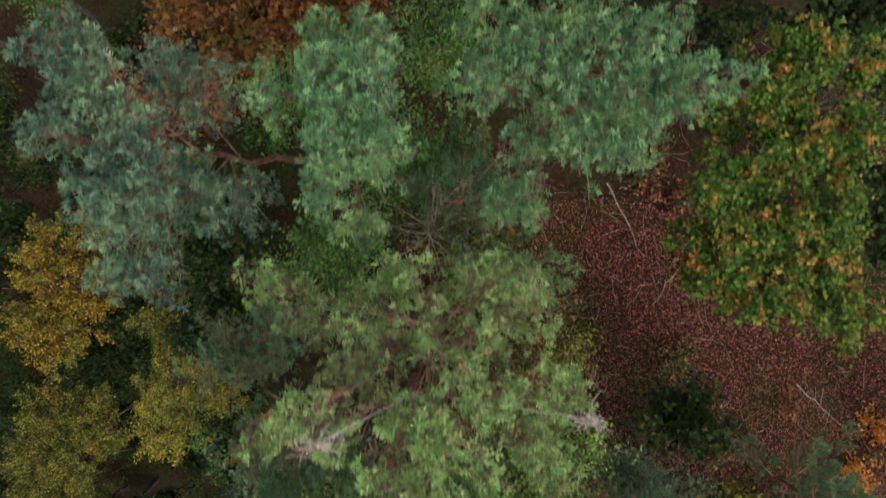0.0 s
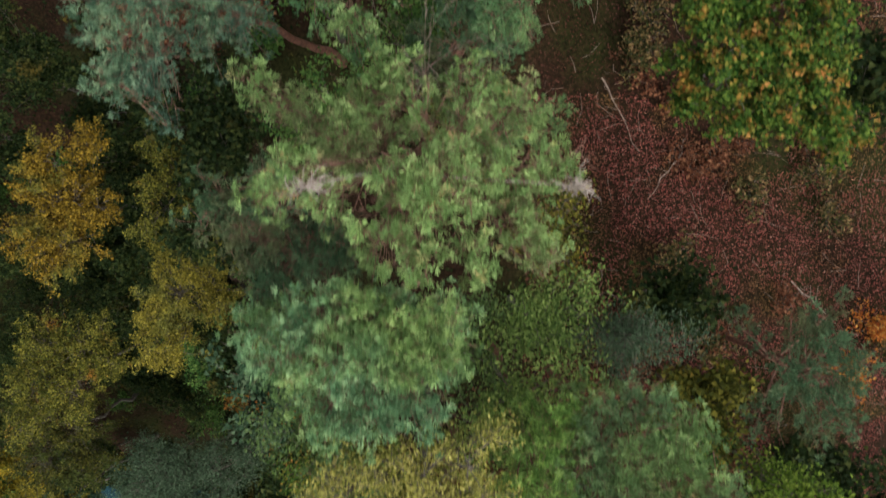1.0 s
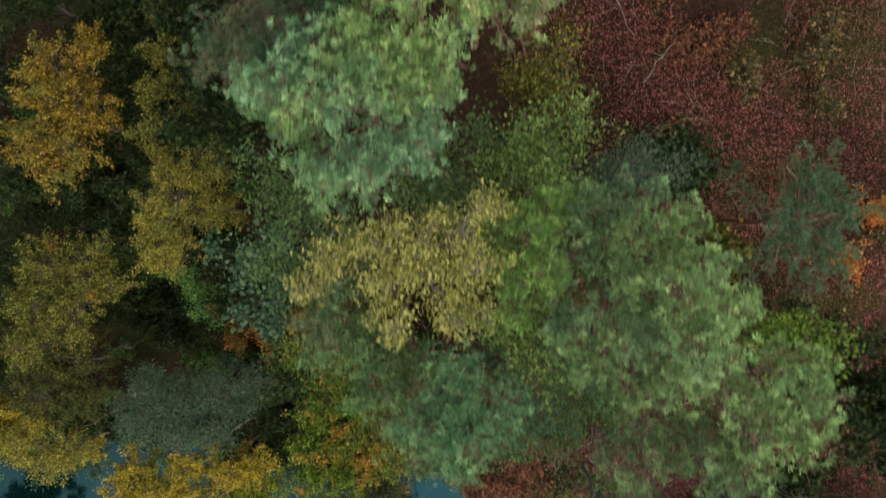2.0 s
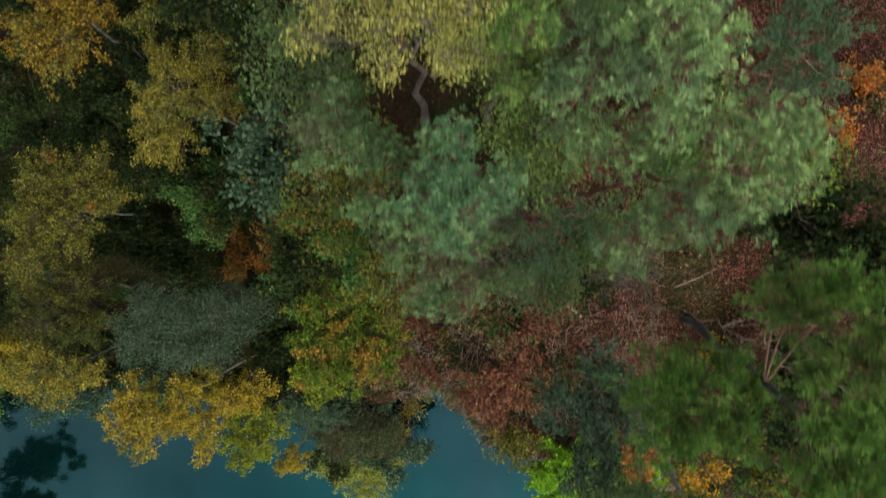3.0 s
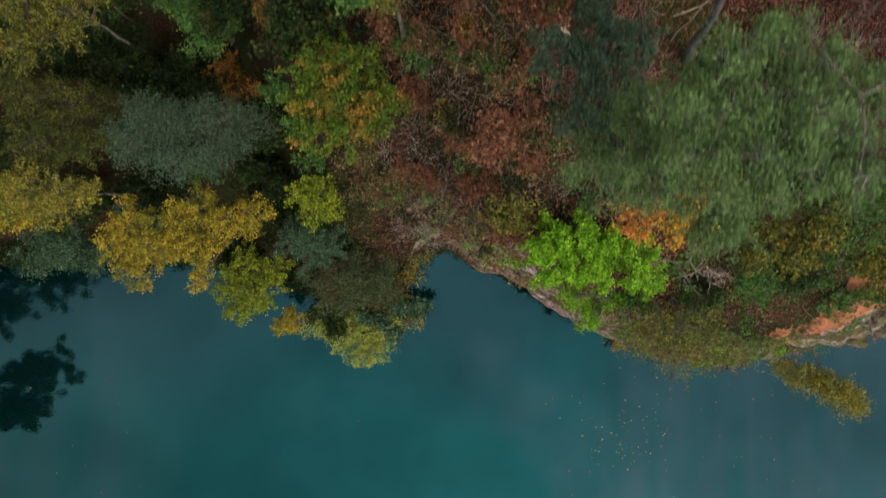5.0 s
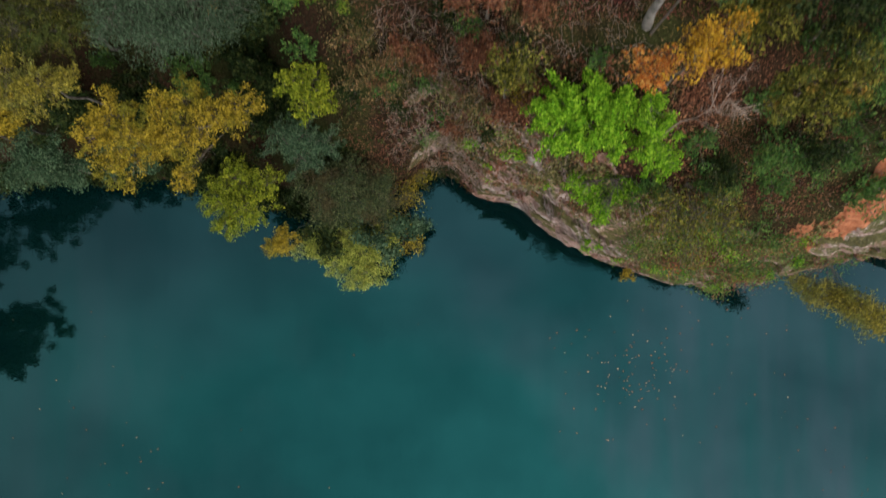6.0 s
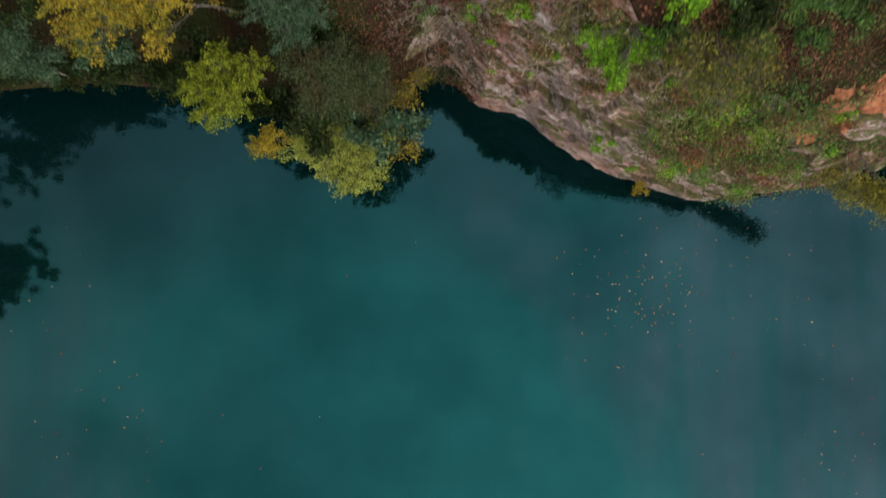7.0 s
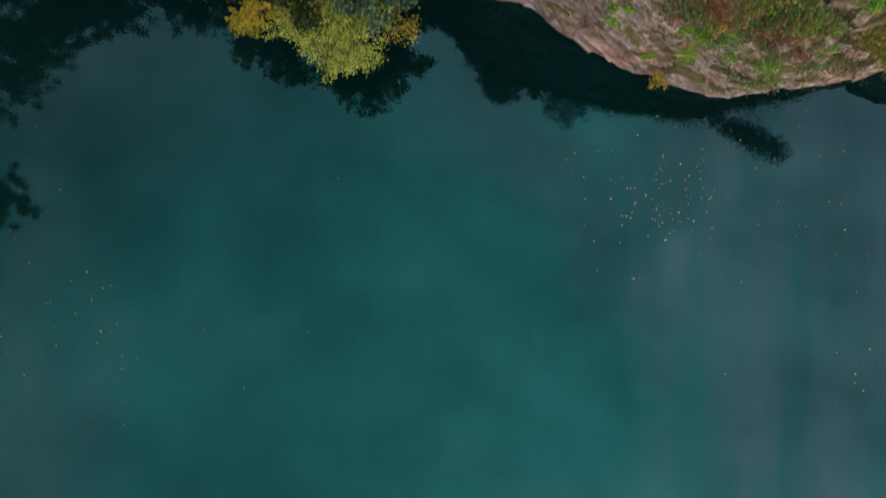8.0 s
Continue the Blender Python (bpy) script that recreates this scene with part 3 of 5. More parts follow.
    tagged(new("ground", mesh_of("ground", v, f, M_GROUND, True)), "sloping forest floor of brown litter and moss", "ground", kind="structure")
    v, f = cut(is_cliff)
    tagged(new("cliff", mesh_of("cliff", v, f, M_ROCK, False)), "weathered grey and rust quarry cliff above the water", "cliff", kind="structure")
    return grid, xs, n_south


LAND, LAND_X, LAND_SOUTH = build_land()
w = 420
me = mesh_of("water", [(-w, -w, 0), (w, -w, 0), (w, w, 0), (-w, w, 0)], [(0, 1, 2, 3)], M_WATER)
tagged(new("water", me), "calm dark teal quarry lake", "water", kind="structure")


def land_points(n, rng, x0, x1, y0, y1, flat=-1.0):
    """Random points of the land's own surface inside a rectangle of the plan, no steeper than flat, with rough normals."""
    g = LAND[:, LAND_SOUTH:]
    a, b, c = g[:-1, :-1], g[1:, :-1], g[:-1, 1:]
    nm = np.cross(b - a, c - a)
    area = np.linalg.norm(nm, axis=-1)
    ok = (nm[..., 2] / (area + 1e-9) > flat) & (a[..., 0] > x0) & (a[..., 0] < x1) & (a[..., 1] > y0) & (a[..., 1] < y1)
    i = np.argwhere(ok)
    weight = area[ok]
    if len(i) == 0:
        return np.zeros((0, 3)), np.zeros((0, 3))
    k = i[rng.choice(len(i), n, p=weight / weight.sum())]
    u, v = rng.random((n, 1)), rng.random((n, 1))
    A, B, C = a[k[:, 0], k[:, 1]], b[k[:, 0], k[:, 1]], c[k[:, 0], k[:, 1]]
    return A + (B - A) * u + (C - A) * v, unit(nm[k[:, 0], k[:, 1]])


# ---- trees ----
def bezier(a, b, c, n):
    t = np.linspace(0, 1, n)[:, None]
    return (1 - t) ** 2 * a + 2 * t * (1 - t) * b + t ** 2 * c


def trunk_path(base, top, rng, r0, n=9, wobble=0.18):
    t = np.linspace(0, 1, n)[:, None]
    p = base + (top - base) * t
    p[1:-1, :2] += rng.normal(size=(n - 2, 2)) * wobble
    return p, r0 * (1 - 0.82 * t[:, 0]) * (1 + 0.5 * np.exp(-t[:, 0] * 14))


def rooted(kind, base):
    ob = new(kind)
    ob.location = base
    return ob


def pine(name, label, x, y, top, rx, ry, tone, base=None, seed=1, limbs=28, depth=None, sprays=7, tufts=13, count=14, length=0.108, group="pines of the wood", bare=0.1, bark=None):
    """A Scots pine: trunk, limbs in uneven whorls, and lobes of needle tufts gathered at the limbs' ends."""
    rng = np.random.default_rng(seed)
    bx, by = base if base else (x, y)
    b = np.array([bx, by, ground_z(bx, by) - 0.2])
    tree = rooted(name, b)
    tagged(tree, label, "tree", group=group)
    crown_top = np.array([x, y, top - 0.35])
    tp, tr = trunk_path(b, crown_top, rng, 0.04 + 0.008 * (top - b[2]), 9, 0.08)
    v, f = tubes([(tp - b, tr)], 8)
    part("trunk", mesh_of("trunk", v, f, bark or M_PINE_BARK, True), tree)
    high = top - b[2]
    depth = depth or min(high * 0.42, 1.1 * max(rx, ry) + 1.2)
    shoots, axes = [], []
    for k in range(limbs):
        h = ((k + rng.random()) / limbs) ** 0.58
        z0 = top - 0.5 - depth * (1 - h)
        az = k * 2.39996 + rng.normal() * 0.35
        reach = math.sqrt(max(0.03, 1 - h ** 2.2)) * rng.uniform(0.5, 1.12)
        tt = np.clip((z0 - 0.25 * reach * rx - b[2]) / (crown_top[2] - b[2]), 0, 1)
        root = np.array([np.interp(tt, np.linspace(0, 1, len(tp)), tp[:, i]) for i in range(3)])
        tip = np.array([x + math.cos(az) * rx * reach, y + math.sin(az) * ry * reach, z0 + 0.2 * depth * (1 - h) + rng.uniform(-0.1, 0.4)])
        mid = (root + tip) / 2 + np.array([0, 0, rng.uniform(-0.25, 0.1)]) + rng.normal(size=3) * 0.12
        lp = bezier(root, mid, tip, 6)
        lr = np.linspace(0.022 + 0.012 * np.linalg.norm(tip - root), 0.01, 6)
        paths = [(lp - b, lr)]
        leafless = rng.random() < bare
        count_here = int(4 + sprays * np.linalg.norm(tip - root) / 1.9)
        for s in range(count_here):
            u = 1 - 0.85 * (s / count_here)
            q = np.array([np.interp(u, np.linspace(0, 1, 6), lp[:, i]) for i in range(3)])
            d = unit(tip - root)
            spread = rng.uniform(-1.3, 1.3) * (1 - 0.4 * (s == 0))
            d = unit(np.array([d[0] * math.cos(spread) - d[1] * math.sin(spread), d[0] * math.sin(spread) + d[1] * math.cos(spread), abs(d[2]) * 0.3 + rng.uniform(0.1, 0.6)]))
            ln = rng.uniform(0.3, 0.7) * (0.55 + 0.14 * max(rx, ry))
            e = q + d * ln
            paths.append((np.stack([q, e]) - b, [0.011, 0.004]))
            if rng.random() < (0.75 if leafless else 0.1):
                continue
            m = rng.integers(tufts - 4, tufts + 5)
            along = rng.choice([0.45, 0.8, 1.08], (m, 1), p=[0.2, 0.35, 0.45])
            away = unit(rng.normal(size=(m, 3)) * np.array([1, 1, 0.6]) + np.array([0, 0, 0.45]) + d * 0.3)
            shoots.append(q + (e - q) * along + away * rng.uniform(0.03, 0.19, (m, 1)))
            axes.append(unit(away + np.array([0, 0, 0.5]) + rng.normal(size=(m, 3)) * 0.15))
        v, f = tubes(paths, 3)
        part("limb", mesh_of("limb", v, f, M_PINE_TWIG, True), tree)
    for k in range(limbs):
        # short upright sprays on the inner limbs, over the top of the stem
        r, az = 0.62 * math.sqrt(rng.random()), rng.uniform(0, 6.283)
        c = np.array([x + rx * r * math.cos(az), y + ry * r * math.sin(az), top - 0.25 - depth * 0.45 * r ** 1.6 - rng.random() * 0.4])
        m = rng.integers(tufts - 4, tufts + 3)
        away = unit(rng.normal(size=(m, 3)) * np.array([1, 1, 0.6]) + np.array([0, 0, 0.5]))
        shoots.append(c + away * rng.uniform(0.03, 0.2, (m, 1)))
        axes.append(unit(away + np.array([0, 0, 0.5])))
    v, f = needles(np.concatenate(shoots) - b, np.concatenate(axes), rng, count, length, 0.18 * length)
    part("crown", mesh_of("crown", v, f, PINE[tone]), tree)
    return tree


def broadleaf(name, label, x, y, top, rx, ry, tone, base=None, seed=1, n=5000, size=0.12, limbs=14, depth=None, bark=None, droop=0.0, slim=0.6, group="", spread=0.32, twiggy=1.0, category="tree", tilt=0.75, cheap=False):
    """A leafy tree or shrub: stem, limbs that fork into branchlets, leaves gathered round the branchlets."""
    rng = np.random.default_rng(seed)
    bx, by = base if base else (x, y)
    gz = ground_z(bx, by)
    b = np.array([bx, by, max(gz, -0.3) - 0.15])
    tree = rooted(name, b)
    tagged(tree, label, category, group=group)
    high = max(top - b[2], 0.4)
    depth = depth or min(high * 0.75, 1.3 * max(rx, ry))
    centre = np.array([x, y, top - depth * 0.55])
    tp, tr = trunk_path(b, np.array([x, y, top - depth * 0.45]), rng, 0.02 + 0.009 * high, 8, 0.03 * high ** 0.5)
    v, f = tubes([(tp - b, tr)], 6)
    part("trunk", mesh_of("trunk", v, f, bark or M_GREY_BARK, True), tree)
    spots = []
    for k in range(limbs):
        az, el = k * 2.39996 + rng.normal() * 0.3, rng.uniform(-0.25, 1.0)
        c = math.sqrt(max(0.05, 1 - el * el))
        r = rng.uniform(0.5, 1.18)
        tip = centre + np.array([math.cos(az) * c * rx * r, math.sin(az) * c * ry * r, el * depth * 0.55 * r])
        u = rng.uniform(0.35, 0.9)
        root = np.array([np.interp(u, np.linspace(0, 1, 8), tp[:, i]) for i in range(3)])
        if root[2] > tip[2] - 0.1:
            root = np.array([np.interp(0.35, np.linspace(0, 1, 8), tp[:, i]) for i in range(3)])
        mid = (root + tip) / 2 + rng.normal(size=3) * 0.1 + np.array([0, 0, 0.1 * high ** 0.5])
        lp = bezier(root, mid, tip, 5)
        paths = [(lp - b, np.linspace(0.01 + 0.004 * high ** 0.7, 0.006, 5))]
        forks = max(3, int(7 * twiggy))
        for s in range(forks):
            q = lp[rng.integers(1, 5)]
            e = q + unit(tip - root + rng.normal(size=3) * 0.9 * np.linalg.norm(tip - root)) * rng.uniform(0.3, 0.75) * (0.35 + 0.3 * max(rx, ry)) + np.array([0, 0, -droop * 0.3])
            paths.append((np.stack([q, e]) - b, [0.01, 0.004]))
            spots.append((q, e))
        v, f = tubes(paths, 3)
        part("limb", mesh_of("limb", v, f, bark or M_GREY_BARK, True), tree)
    spots = np.array(spots)
    k = rng.integers(0, len(spots), n)
    t = rng.beta(2.6, 1.1, (n, 1))
    p = spots[k, 0] + (spots[k, 1] - spots[k, 0]) * t * 1.15 + rng.normal(size=(n, 3)) * spread * 0.8 * np.array([1, 1, 0.7])
    if droop:
        p[:, 2] -= droop * rng.random(n)
    g = np.array([ground_z(a, c) for a, c in p[:: max(1, n // 400), :2]]).min()
    p[:, 2] = np.maximum(p[:, 2], max(0.05, min(g, b[2] + 0.1)))
    v, f = leaves(p - b, rng, size, tilt=tilt, slim=slim + 0.25 * cheap, cheap=cheap)
    part("crown", mesh_of("crown", v, f, LEAF[tone]), tree)
    return tree


def bare_tree(name, label, x, y, top, r, mat, seed, base=None, depth=3.0, n=9, thick=0.03):
    """A leafless crown: stem, crooked limbs and twigs that fork twice."""
    rng = np.random.default_rng(seed)
    bx, by = base if base else (x, y)
    b = np.array([bx, by, ground_z(bx, by) - 0.15])
    tree = rooted(name, b)
    tagged(tree, label, "tree")
    tp, tr = trunk_path(b, np.array([x, y, top - 0.4 * depth]), rng, thick * 2.2, 8, 0.1)
    v, f = tubes([(tp - b, tr)], 6)
    part("trunk", mesh_of("trunk", v, f, mat, True), tree)
    for k in range(n):
        az = k * 2.39996 + rng.normal() * 0.3
        root = tp[rng.integers(4, 8)]
        tip = np.array([x + math.cos(az) * r * rng.uniform(0.5, 1), y + math.sin(az) * r * rng.uniform(0.5, 1), top - depth * rng.uniform(0, 0.6)])
        lp = bezier(root, (root + tip) / 2 + rng.normal(size=3) * 0.2, tip, 6)
        paths = [(lp - b, np.linspace(thick, thick * 0.3, 6))]
        for s in range(8):
            q = lp[rng.integers(1, 6)]
            e = q + unit(tip - root + rng.normal(size=3) * 1.2) * rng.uniform(0.25, 0.7) * r * 0.6
            paths.append((np.stack([q, (q + e) / 2 + rng.normal(size=3) * 0.05, e]) - b, [thick * 0.4, thick * 0.3, thick * 0.15]))
            for w2 in range(2):
                e2 = e + unit(e - q + rng.normal(size=3) * 0.5) * rng.uniform(0.15, 0.35) * r * 0.6
                paths.append((np.stack([(q + e) / 2, e2]) - b, [thick * 0.22, thick * 0.1]))
        v, f = tubes(paths, 3)
        part("limb", mesh_of("limb", v, f, mat, True), tree)
    return tree


def lobed_frame(name, label, category, group, base, lobes, rng, stem, bark):
    """Root, stem and one limb to each lobe (x, y, top, radius) of a crown; gives the tree, its base, and each limb's path and hub."""
    b = np.array([base[0], base[1], max(ground_z(*base), -0.3) - 0.2])
    tree = rooted(name, b)
    tagged(tree, label, category, group=group)
    c = np.array(lobes, float)
    wt = c[:, 3] ** 2
    cx, cy = (c[:, 0] * wt).sum() / wt.sum(), (c[:, 1] * wt).sum() / wt.sum()
    high = max(c[:, 2].max() - b[2], 0.8)
    top = np.array([cx, cy, c[:, 2].max() - min(0.9, 0.3 * high)])
    tp, tr = trunk_path(b, top, rng, 0.03 + stem * high, 9, 0.03 * high ** 0.5)
    v, f = tubes([(tp - b, tr)], 8)
    part("trunk", mesh_of("trunk", v, f, bark, True), tree)
    limbs = []
    for lx, ly, lz, lr in lobes:
        away = math.hypot(lx - cx, ly - cy)
        tt = np.clip((lz - 0.9 - 0.6 * lr - 0.95 * away - b[2]) / (top[2] - b[2]), 0.1, 0.95)
        root = np.array([np.interp(tt, np.linspace(0, 1, 9), tp[:, i]) for i in range(3)])
        hub = np.array([lx, ly, max(lz - 0.6 * lr - 0.1, b[2] + 0.1)])
        mid = (root + hub) / 2 + np.array([0, 0, -0.05 * away]) + rng.normal(size=3) * 0.1
        limbs.append((bezier(root, mid, hub, 7), hub, 0.013 + 0.009 * away ** 0.8))
    return tree, b, limbs


def lobe_tip(rng, lobe, hub, low, dome=0.45):
    """The end of a branchlet on a lobe's uneven dome, or lower inside it."""
    lx, ly, lz, lr = lobe
    az, rho = rng.uniform(0, 6.283), math.sqrt(rng.random())
    reach = lr * rho * (0.95 + 0.2 * math.sin(3 * az + lx * 7) + 0.12 * math.sin(5 * az + ly * 9)) * rng.uniform(0.85, 1.12)
    return np.array([lx + reach * math.cos(az), ly + reach * math.sin(az), lz - dome * lr * rho * rho - rng.random() * 0.22 - low])


def lobed_pine(label, tone, base, lobes, seed, dense=66, bare=0.08, bark=None, length=0.115, count=17, twig=None, group="pines of the wood", dead=(), under=0.42):
    """A Scots pine whose limbs each end in a cushion of branchlets with brushes of needles."""
    rng = np.random.default_rng(seed)
    tree, b, limbs = lobed_frame("pine_tree", label, "tree", group, base, lobes, rng, 0.0085, bark or M_PINE_BARK)
    shoots, axes = [], []
    for lobe, (lp, hub, thick) in zip(lobes, limbs):
        paths = [(lp - b, np.linspace(thick, 0.016, 7))]
        for k in range(int(dense * 1.35 * lobe[3] ** 2) + 6):
            low = rng.uniform(0.3, 2.2) if rng.random() < under else 0.0
            e = lobe_tip(rng, (lobe[0], lobe[1], lobe[2], lobe[3] * (1.12 + 0.12 * low)), hub, low)
            q = lp[rng.integers(4, 7)] + rng.normal(size=3) * 0.05
            way = e - q
            mid = (q + e) / 2 + np.array([0, 0, -0.06]) + rng.normal(size=3) * 0.04
            paths.append((np.stack([q, mid, e]) - b, [0.011, 0.008, 0.004]))
            for w2 in range(2):
                o = mid + (e - mid) * rng.uniform(0.3, 1.0)
                paths.append((np.stack([o, o + unit(way + rng.normal(size=3) * 0.8 * np.linalg.norm(way) + np.array([0, 0, 0.5])) * rng.uniform(0.12, 0.3)]) - b, [0.007, 0.003]))
            if rng.random() < bare:
                for w2 in range(4):
                    o = mid + (e - mid) * rng.random()
                    paths.append((np.stack([o, o + unit(way + rng.normal(size=3) * 0.5) * rng.uniform(0.15, 0.4)]) - b, [0.006, 0.003]))
                continue
            m = rng.integers(5, 9)
            u = rng.beta(2.5, 1.0, (m, 1))
            away = unit(rng.normal(size=(m, 3)) * np.array([1, 1, 0.5]) + np.array([0, 0, 0.35]))
            shoots.append(mid + (e - mid) * u + away * rng.uniform(0.05, 0.2, (m, 1)))
            axes.append(unit(away * 0.8 + unit(way) * 0.4 + np.array([0, 0, 0.9])))
        v, f = tubes(paths, 3)
        part("limb", mesh_of("limb", v, f, twig or M_PINE_TWIG, True), tree)
    v, f = brushes(np.concatenate(shoots) - b, np.concatenate(axes), rng, count, length, 0.16 * length)
    part("crown", mesh_of("crown", v, f, PINE[tone]), tree)
    for spot in dead:
        o = np.array(spot, float)
        near = min((lp[3] for lp, hub, thick in limbs), key=lambda q: np.linalg.norm(q - o))
        ways = [(bezier(near, (near + o) / 2 - np.array([0, 0, 0.1]), o, 6) - b, np.linspace(0.02, 0.01, 6))]
        for k in range(34):
            q = o + rng.normal(size=3) * np.array([0.14, 0.1, 0.06])
            e = unit(rng.normal(size=3) + np.array([0, 0, 0.3])) * rng.uniform(0.1, 0.34)
            ways.append((np.stack([o, q, q + e * 0.5 + rng.normal(size=3) * 0.03, q + e]) - b, [0.01, 0.009, 0.006, 0.003]))
        v, f = tubes(ways, 3)
        part("dead_spray", mesh_of("dead_spray", v, f, M_PALE), tree, "pale leafless twigs")
    return tree


def lobed_tree(name, label, tone, base, lobes, seed, per=420, size=0.12, spread=0.1, deep=1.1, bark=None, slim=0.6, tilt=0.75, cheap=True, hang=0.0, stem=0.008, category="tree", group="", bare=0.0, forks=9, twig=None):
    """A leafy tree or bush whose limbs end in lobes of forking branchlets; leaves gather along the branchlets."""
    rng = np.random.default_rng(seed)
    tree, b, limbs = lobed_frame(name, label, category, group, base, lobes, rng, stem, bark or M_GREY_BARK)
    pts = []
    for lobe, (lp, hub, thick) in zip(lobes, limbs):
        r = lobe[3] * 1.12
        lobe = (*lobe[:3], r)
        paths = [(lp - b, np.linspace(thick, 0.014, 7))]
        n = int(forks * (1 + 2.2 * r * r)) + 3
        leaf_n = max(12, int(per * math.pi * r * r / n))
        for k in range(n):
            low = rng.uniform(0.2, 1.0) * deep * r if rng.random() < 0.45 else 0.0
            e = lobe_tip(rng, lobe, hub, low, 0.6)
            q = lp[rng.integers(3, 7)]
            mid = (q + e) / 2 + rng.normal(size=3) * 0.08 * r
            paths.append((np.stack([q, mid, e]) - b, [0.012, 0.009, 0.004]))
            side = e + (mid - e) * rng.uniform(0.2, 0.7)
            paths.append((np.stack([side, side + unit(rng.normal(size=3)) * 0.3 * r]) - b, [0.007, 0.003]))
            if rng.random() < bare:
                continue
            u = rng.beta(2.2, 1.0, (leaf_n, 1))
            p = mid + (e - mid) * u * 1.1 + rng.normal(size=(leaf_n, 3)) * spread * r ** 0.3 * np.array([1, 1, 0.7])
            p[:, 2] -= hang * rng.random(leaf_n) ** 2
            pts.append(p)
        v, f = tubes(paths, 3)
        part("limb", mesh_of("limb", v, f, twig or M_GREY_BARK, True), tree)
    p = np.concatenate(pts)
    p[:, 2] = np.maximum(p[:, 2], 0.05)
    v, f = leaves(p - b, rng, size, tilt=tilt, slim=slim + 0.25 * cheap, cheap=cheap)
    part("crown", mesh_of("crown", v, f, LEAF[tone]), tree)
    return tree


# ---- pines of the plateau ----
lobed_pine("tall blue-green pine with a bare reddish trunk", "deep", (-3.4, 2.8), [(-6.64, 3.32, 46.3, 0.55), (-6.0, 2.68, 46.3, 0.74), (-6.64, 1.76, 46.3, 0.46), (-5.54, 1.68, 46.3, 0.78), (-5.72, 0.84, 46.3, 0.69), (-5.08, 0.85, 46.3, 0.65), (-5.64, 0.01, 45.7, 0.73), (-5.83, -0.79, 45.3, 0.55), (-4.74, 0.97, 44.7, 0.74), (-3.83, 0.65, 44.9, 0.47), (-5.29, 3.21, 44.1, 0.88)], 11, bare=0.06)
lobed_pine("slender green pine with dense needle tufts", "green", (-2.2, 3.2), [(-2.97, 2.45, 46.6, 0.36), (-1.91, 2.63, 47, 0.52), (-1.56, 2.02, 47, 0.69), (-2.05, 3.38, 46.2, 0.47), (-0.95, 1.34, 47, 0.52), (-1.82, 1.33, 47, 0.43), (-1.98, 0.66, 46.6, 0.38), (-1.22, 2.55, 47, 0.52), (-1.21, 3.36, 46.3, 0.46), (-1.46, 0.23, 45.6, 0.39)], 12, bare=0.02)
lobed_pine("broad blue-green pine with spreading limbs", "green", (2.6, 3.4), [(0.69, 2.47, 47, 0.39), (1.3, 2.73, 47, 0.52), (0.86, 3.25, 47, 0.52), (1.82, 3.17, 47, 0.61), (2.44, 1.53, 47, 0.48), (2.96, 1.44, 47, 0.39), (2.17, 2.13, 47, 0.52), (3.04, 2.4, 47, 0.61), (3.38, 3.09, 47, 0.69), (3.91, 2.58, 47, 0.52), (4.61, 2.5, 47, 0.33), (3.65, 2.06, 47, 0.31), (2.42, 3.52, 47, 0.52), (1.59, 1.74, 45.5, 0.5), (1.76, 0.78, 45, 0.47), (1.16, 0.58, 44.8, 0.37)], 13, bare=0.06)
lobed_pine("broad olive-green pine with bare twigs showing", "olive", (-0.3, -1.8), [(-3.29, -0.78, 45.6, 0.45), (-2.36, -1.41, 45.8, 0.59), (-0.68, -0.67, 46.0, 0.48), (-0.17, -1.46, 46.6, 0.55), (0.87, -0.81, 45.8, 0.54), (1.64, -1.33, 46.0, 0.58), (0.2, -2.44, 47.2, 0.61), (-2.1, -2.61, 47.8, 0.41), (-2.59, -3.1, 47.8, 0.26), (-1.6, -3.1, 47.8, 0.41), (-0.54, -2.76, 47.8, 0.49), (-0.29, -3.25, 47.8, 0.57), (-0.78, -3.75, 47.8, 0.49), (-0.13, -3.83, 47.8, 0.49), (0.53, -3.08, 47.8, 0.41), (0.71, -4.0, 47.4, 0.36), (1.44, -2.59, 47.0, 0.57), (2.14, -2.41, 47.0, 0.4), (1.53, -3.38, 47.0, 0.53), (1.81, -3.83, 46.9, 0.38), (-1.5, -2.2, 46.6, 0.6), (-0.9, -1.9, 46.4, 0.6), (0.6, -1.8, 46.4, 0.6), (-1.2, -1.1, 45.6, 0.6), (0.9, -2.9, 46.4, 0.5)], 14, bare=0.34, dense=64, dead=[(2.37, -2.79, 47.0), (-1.72, -2.9, 48.0)])
lobed_pine("dull green pine with thin lower limbs", "dark", (-2.2, -3.2), [(-3.24, -3.67, 45.8, 0.54), (-2.35, -3.86, 45.8, 0.69), (-2.84, -4.36, 45.8, 0.49), (-1.67, -3.96, 45.8, 0.49), (-1.96, -3.47, 45.8, 0.44)], 24, bare=0.25)
lobed_pine("low blue-green pine below its taller neighbours", "dark", (-4.4, -2.6), [(-5.22, -2.58, 41.2, 0.68), (-4.68, -3.19, 41.2, 0.68), (-5.63, -3.12, 41.2, 0.54), (-4.14, -2.44, 41.2, 0.81)], 22)
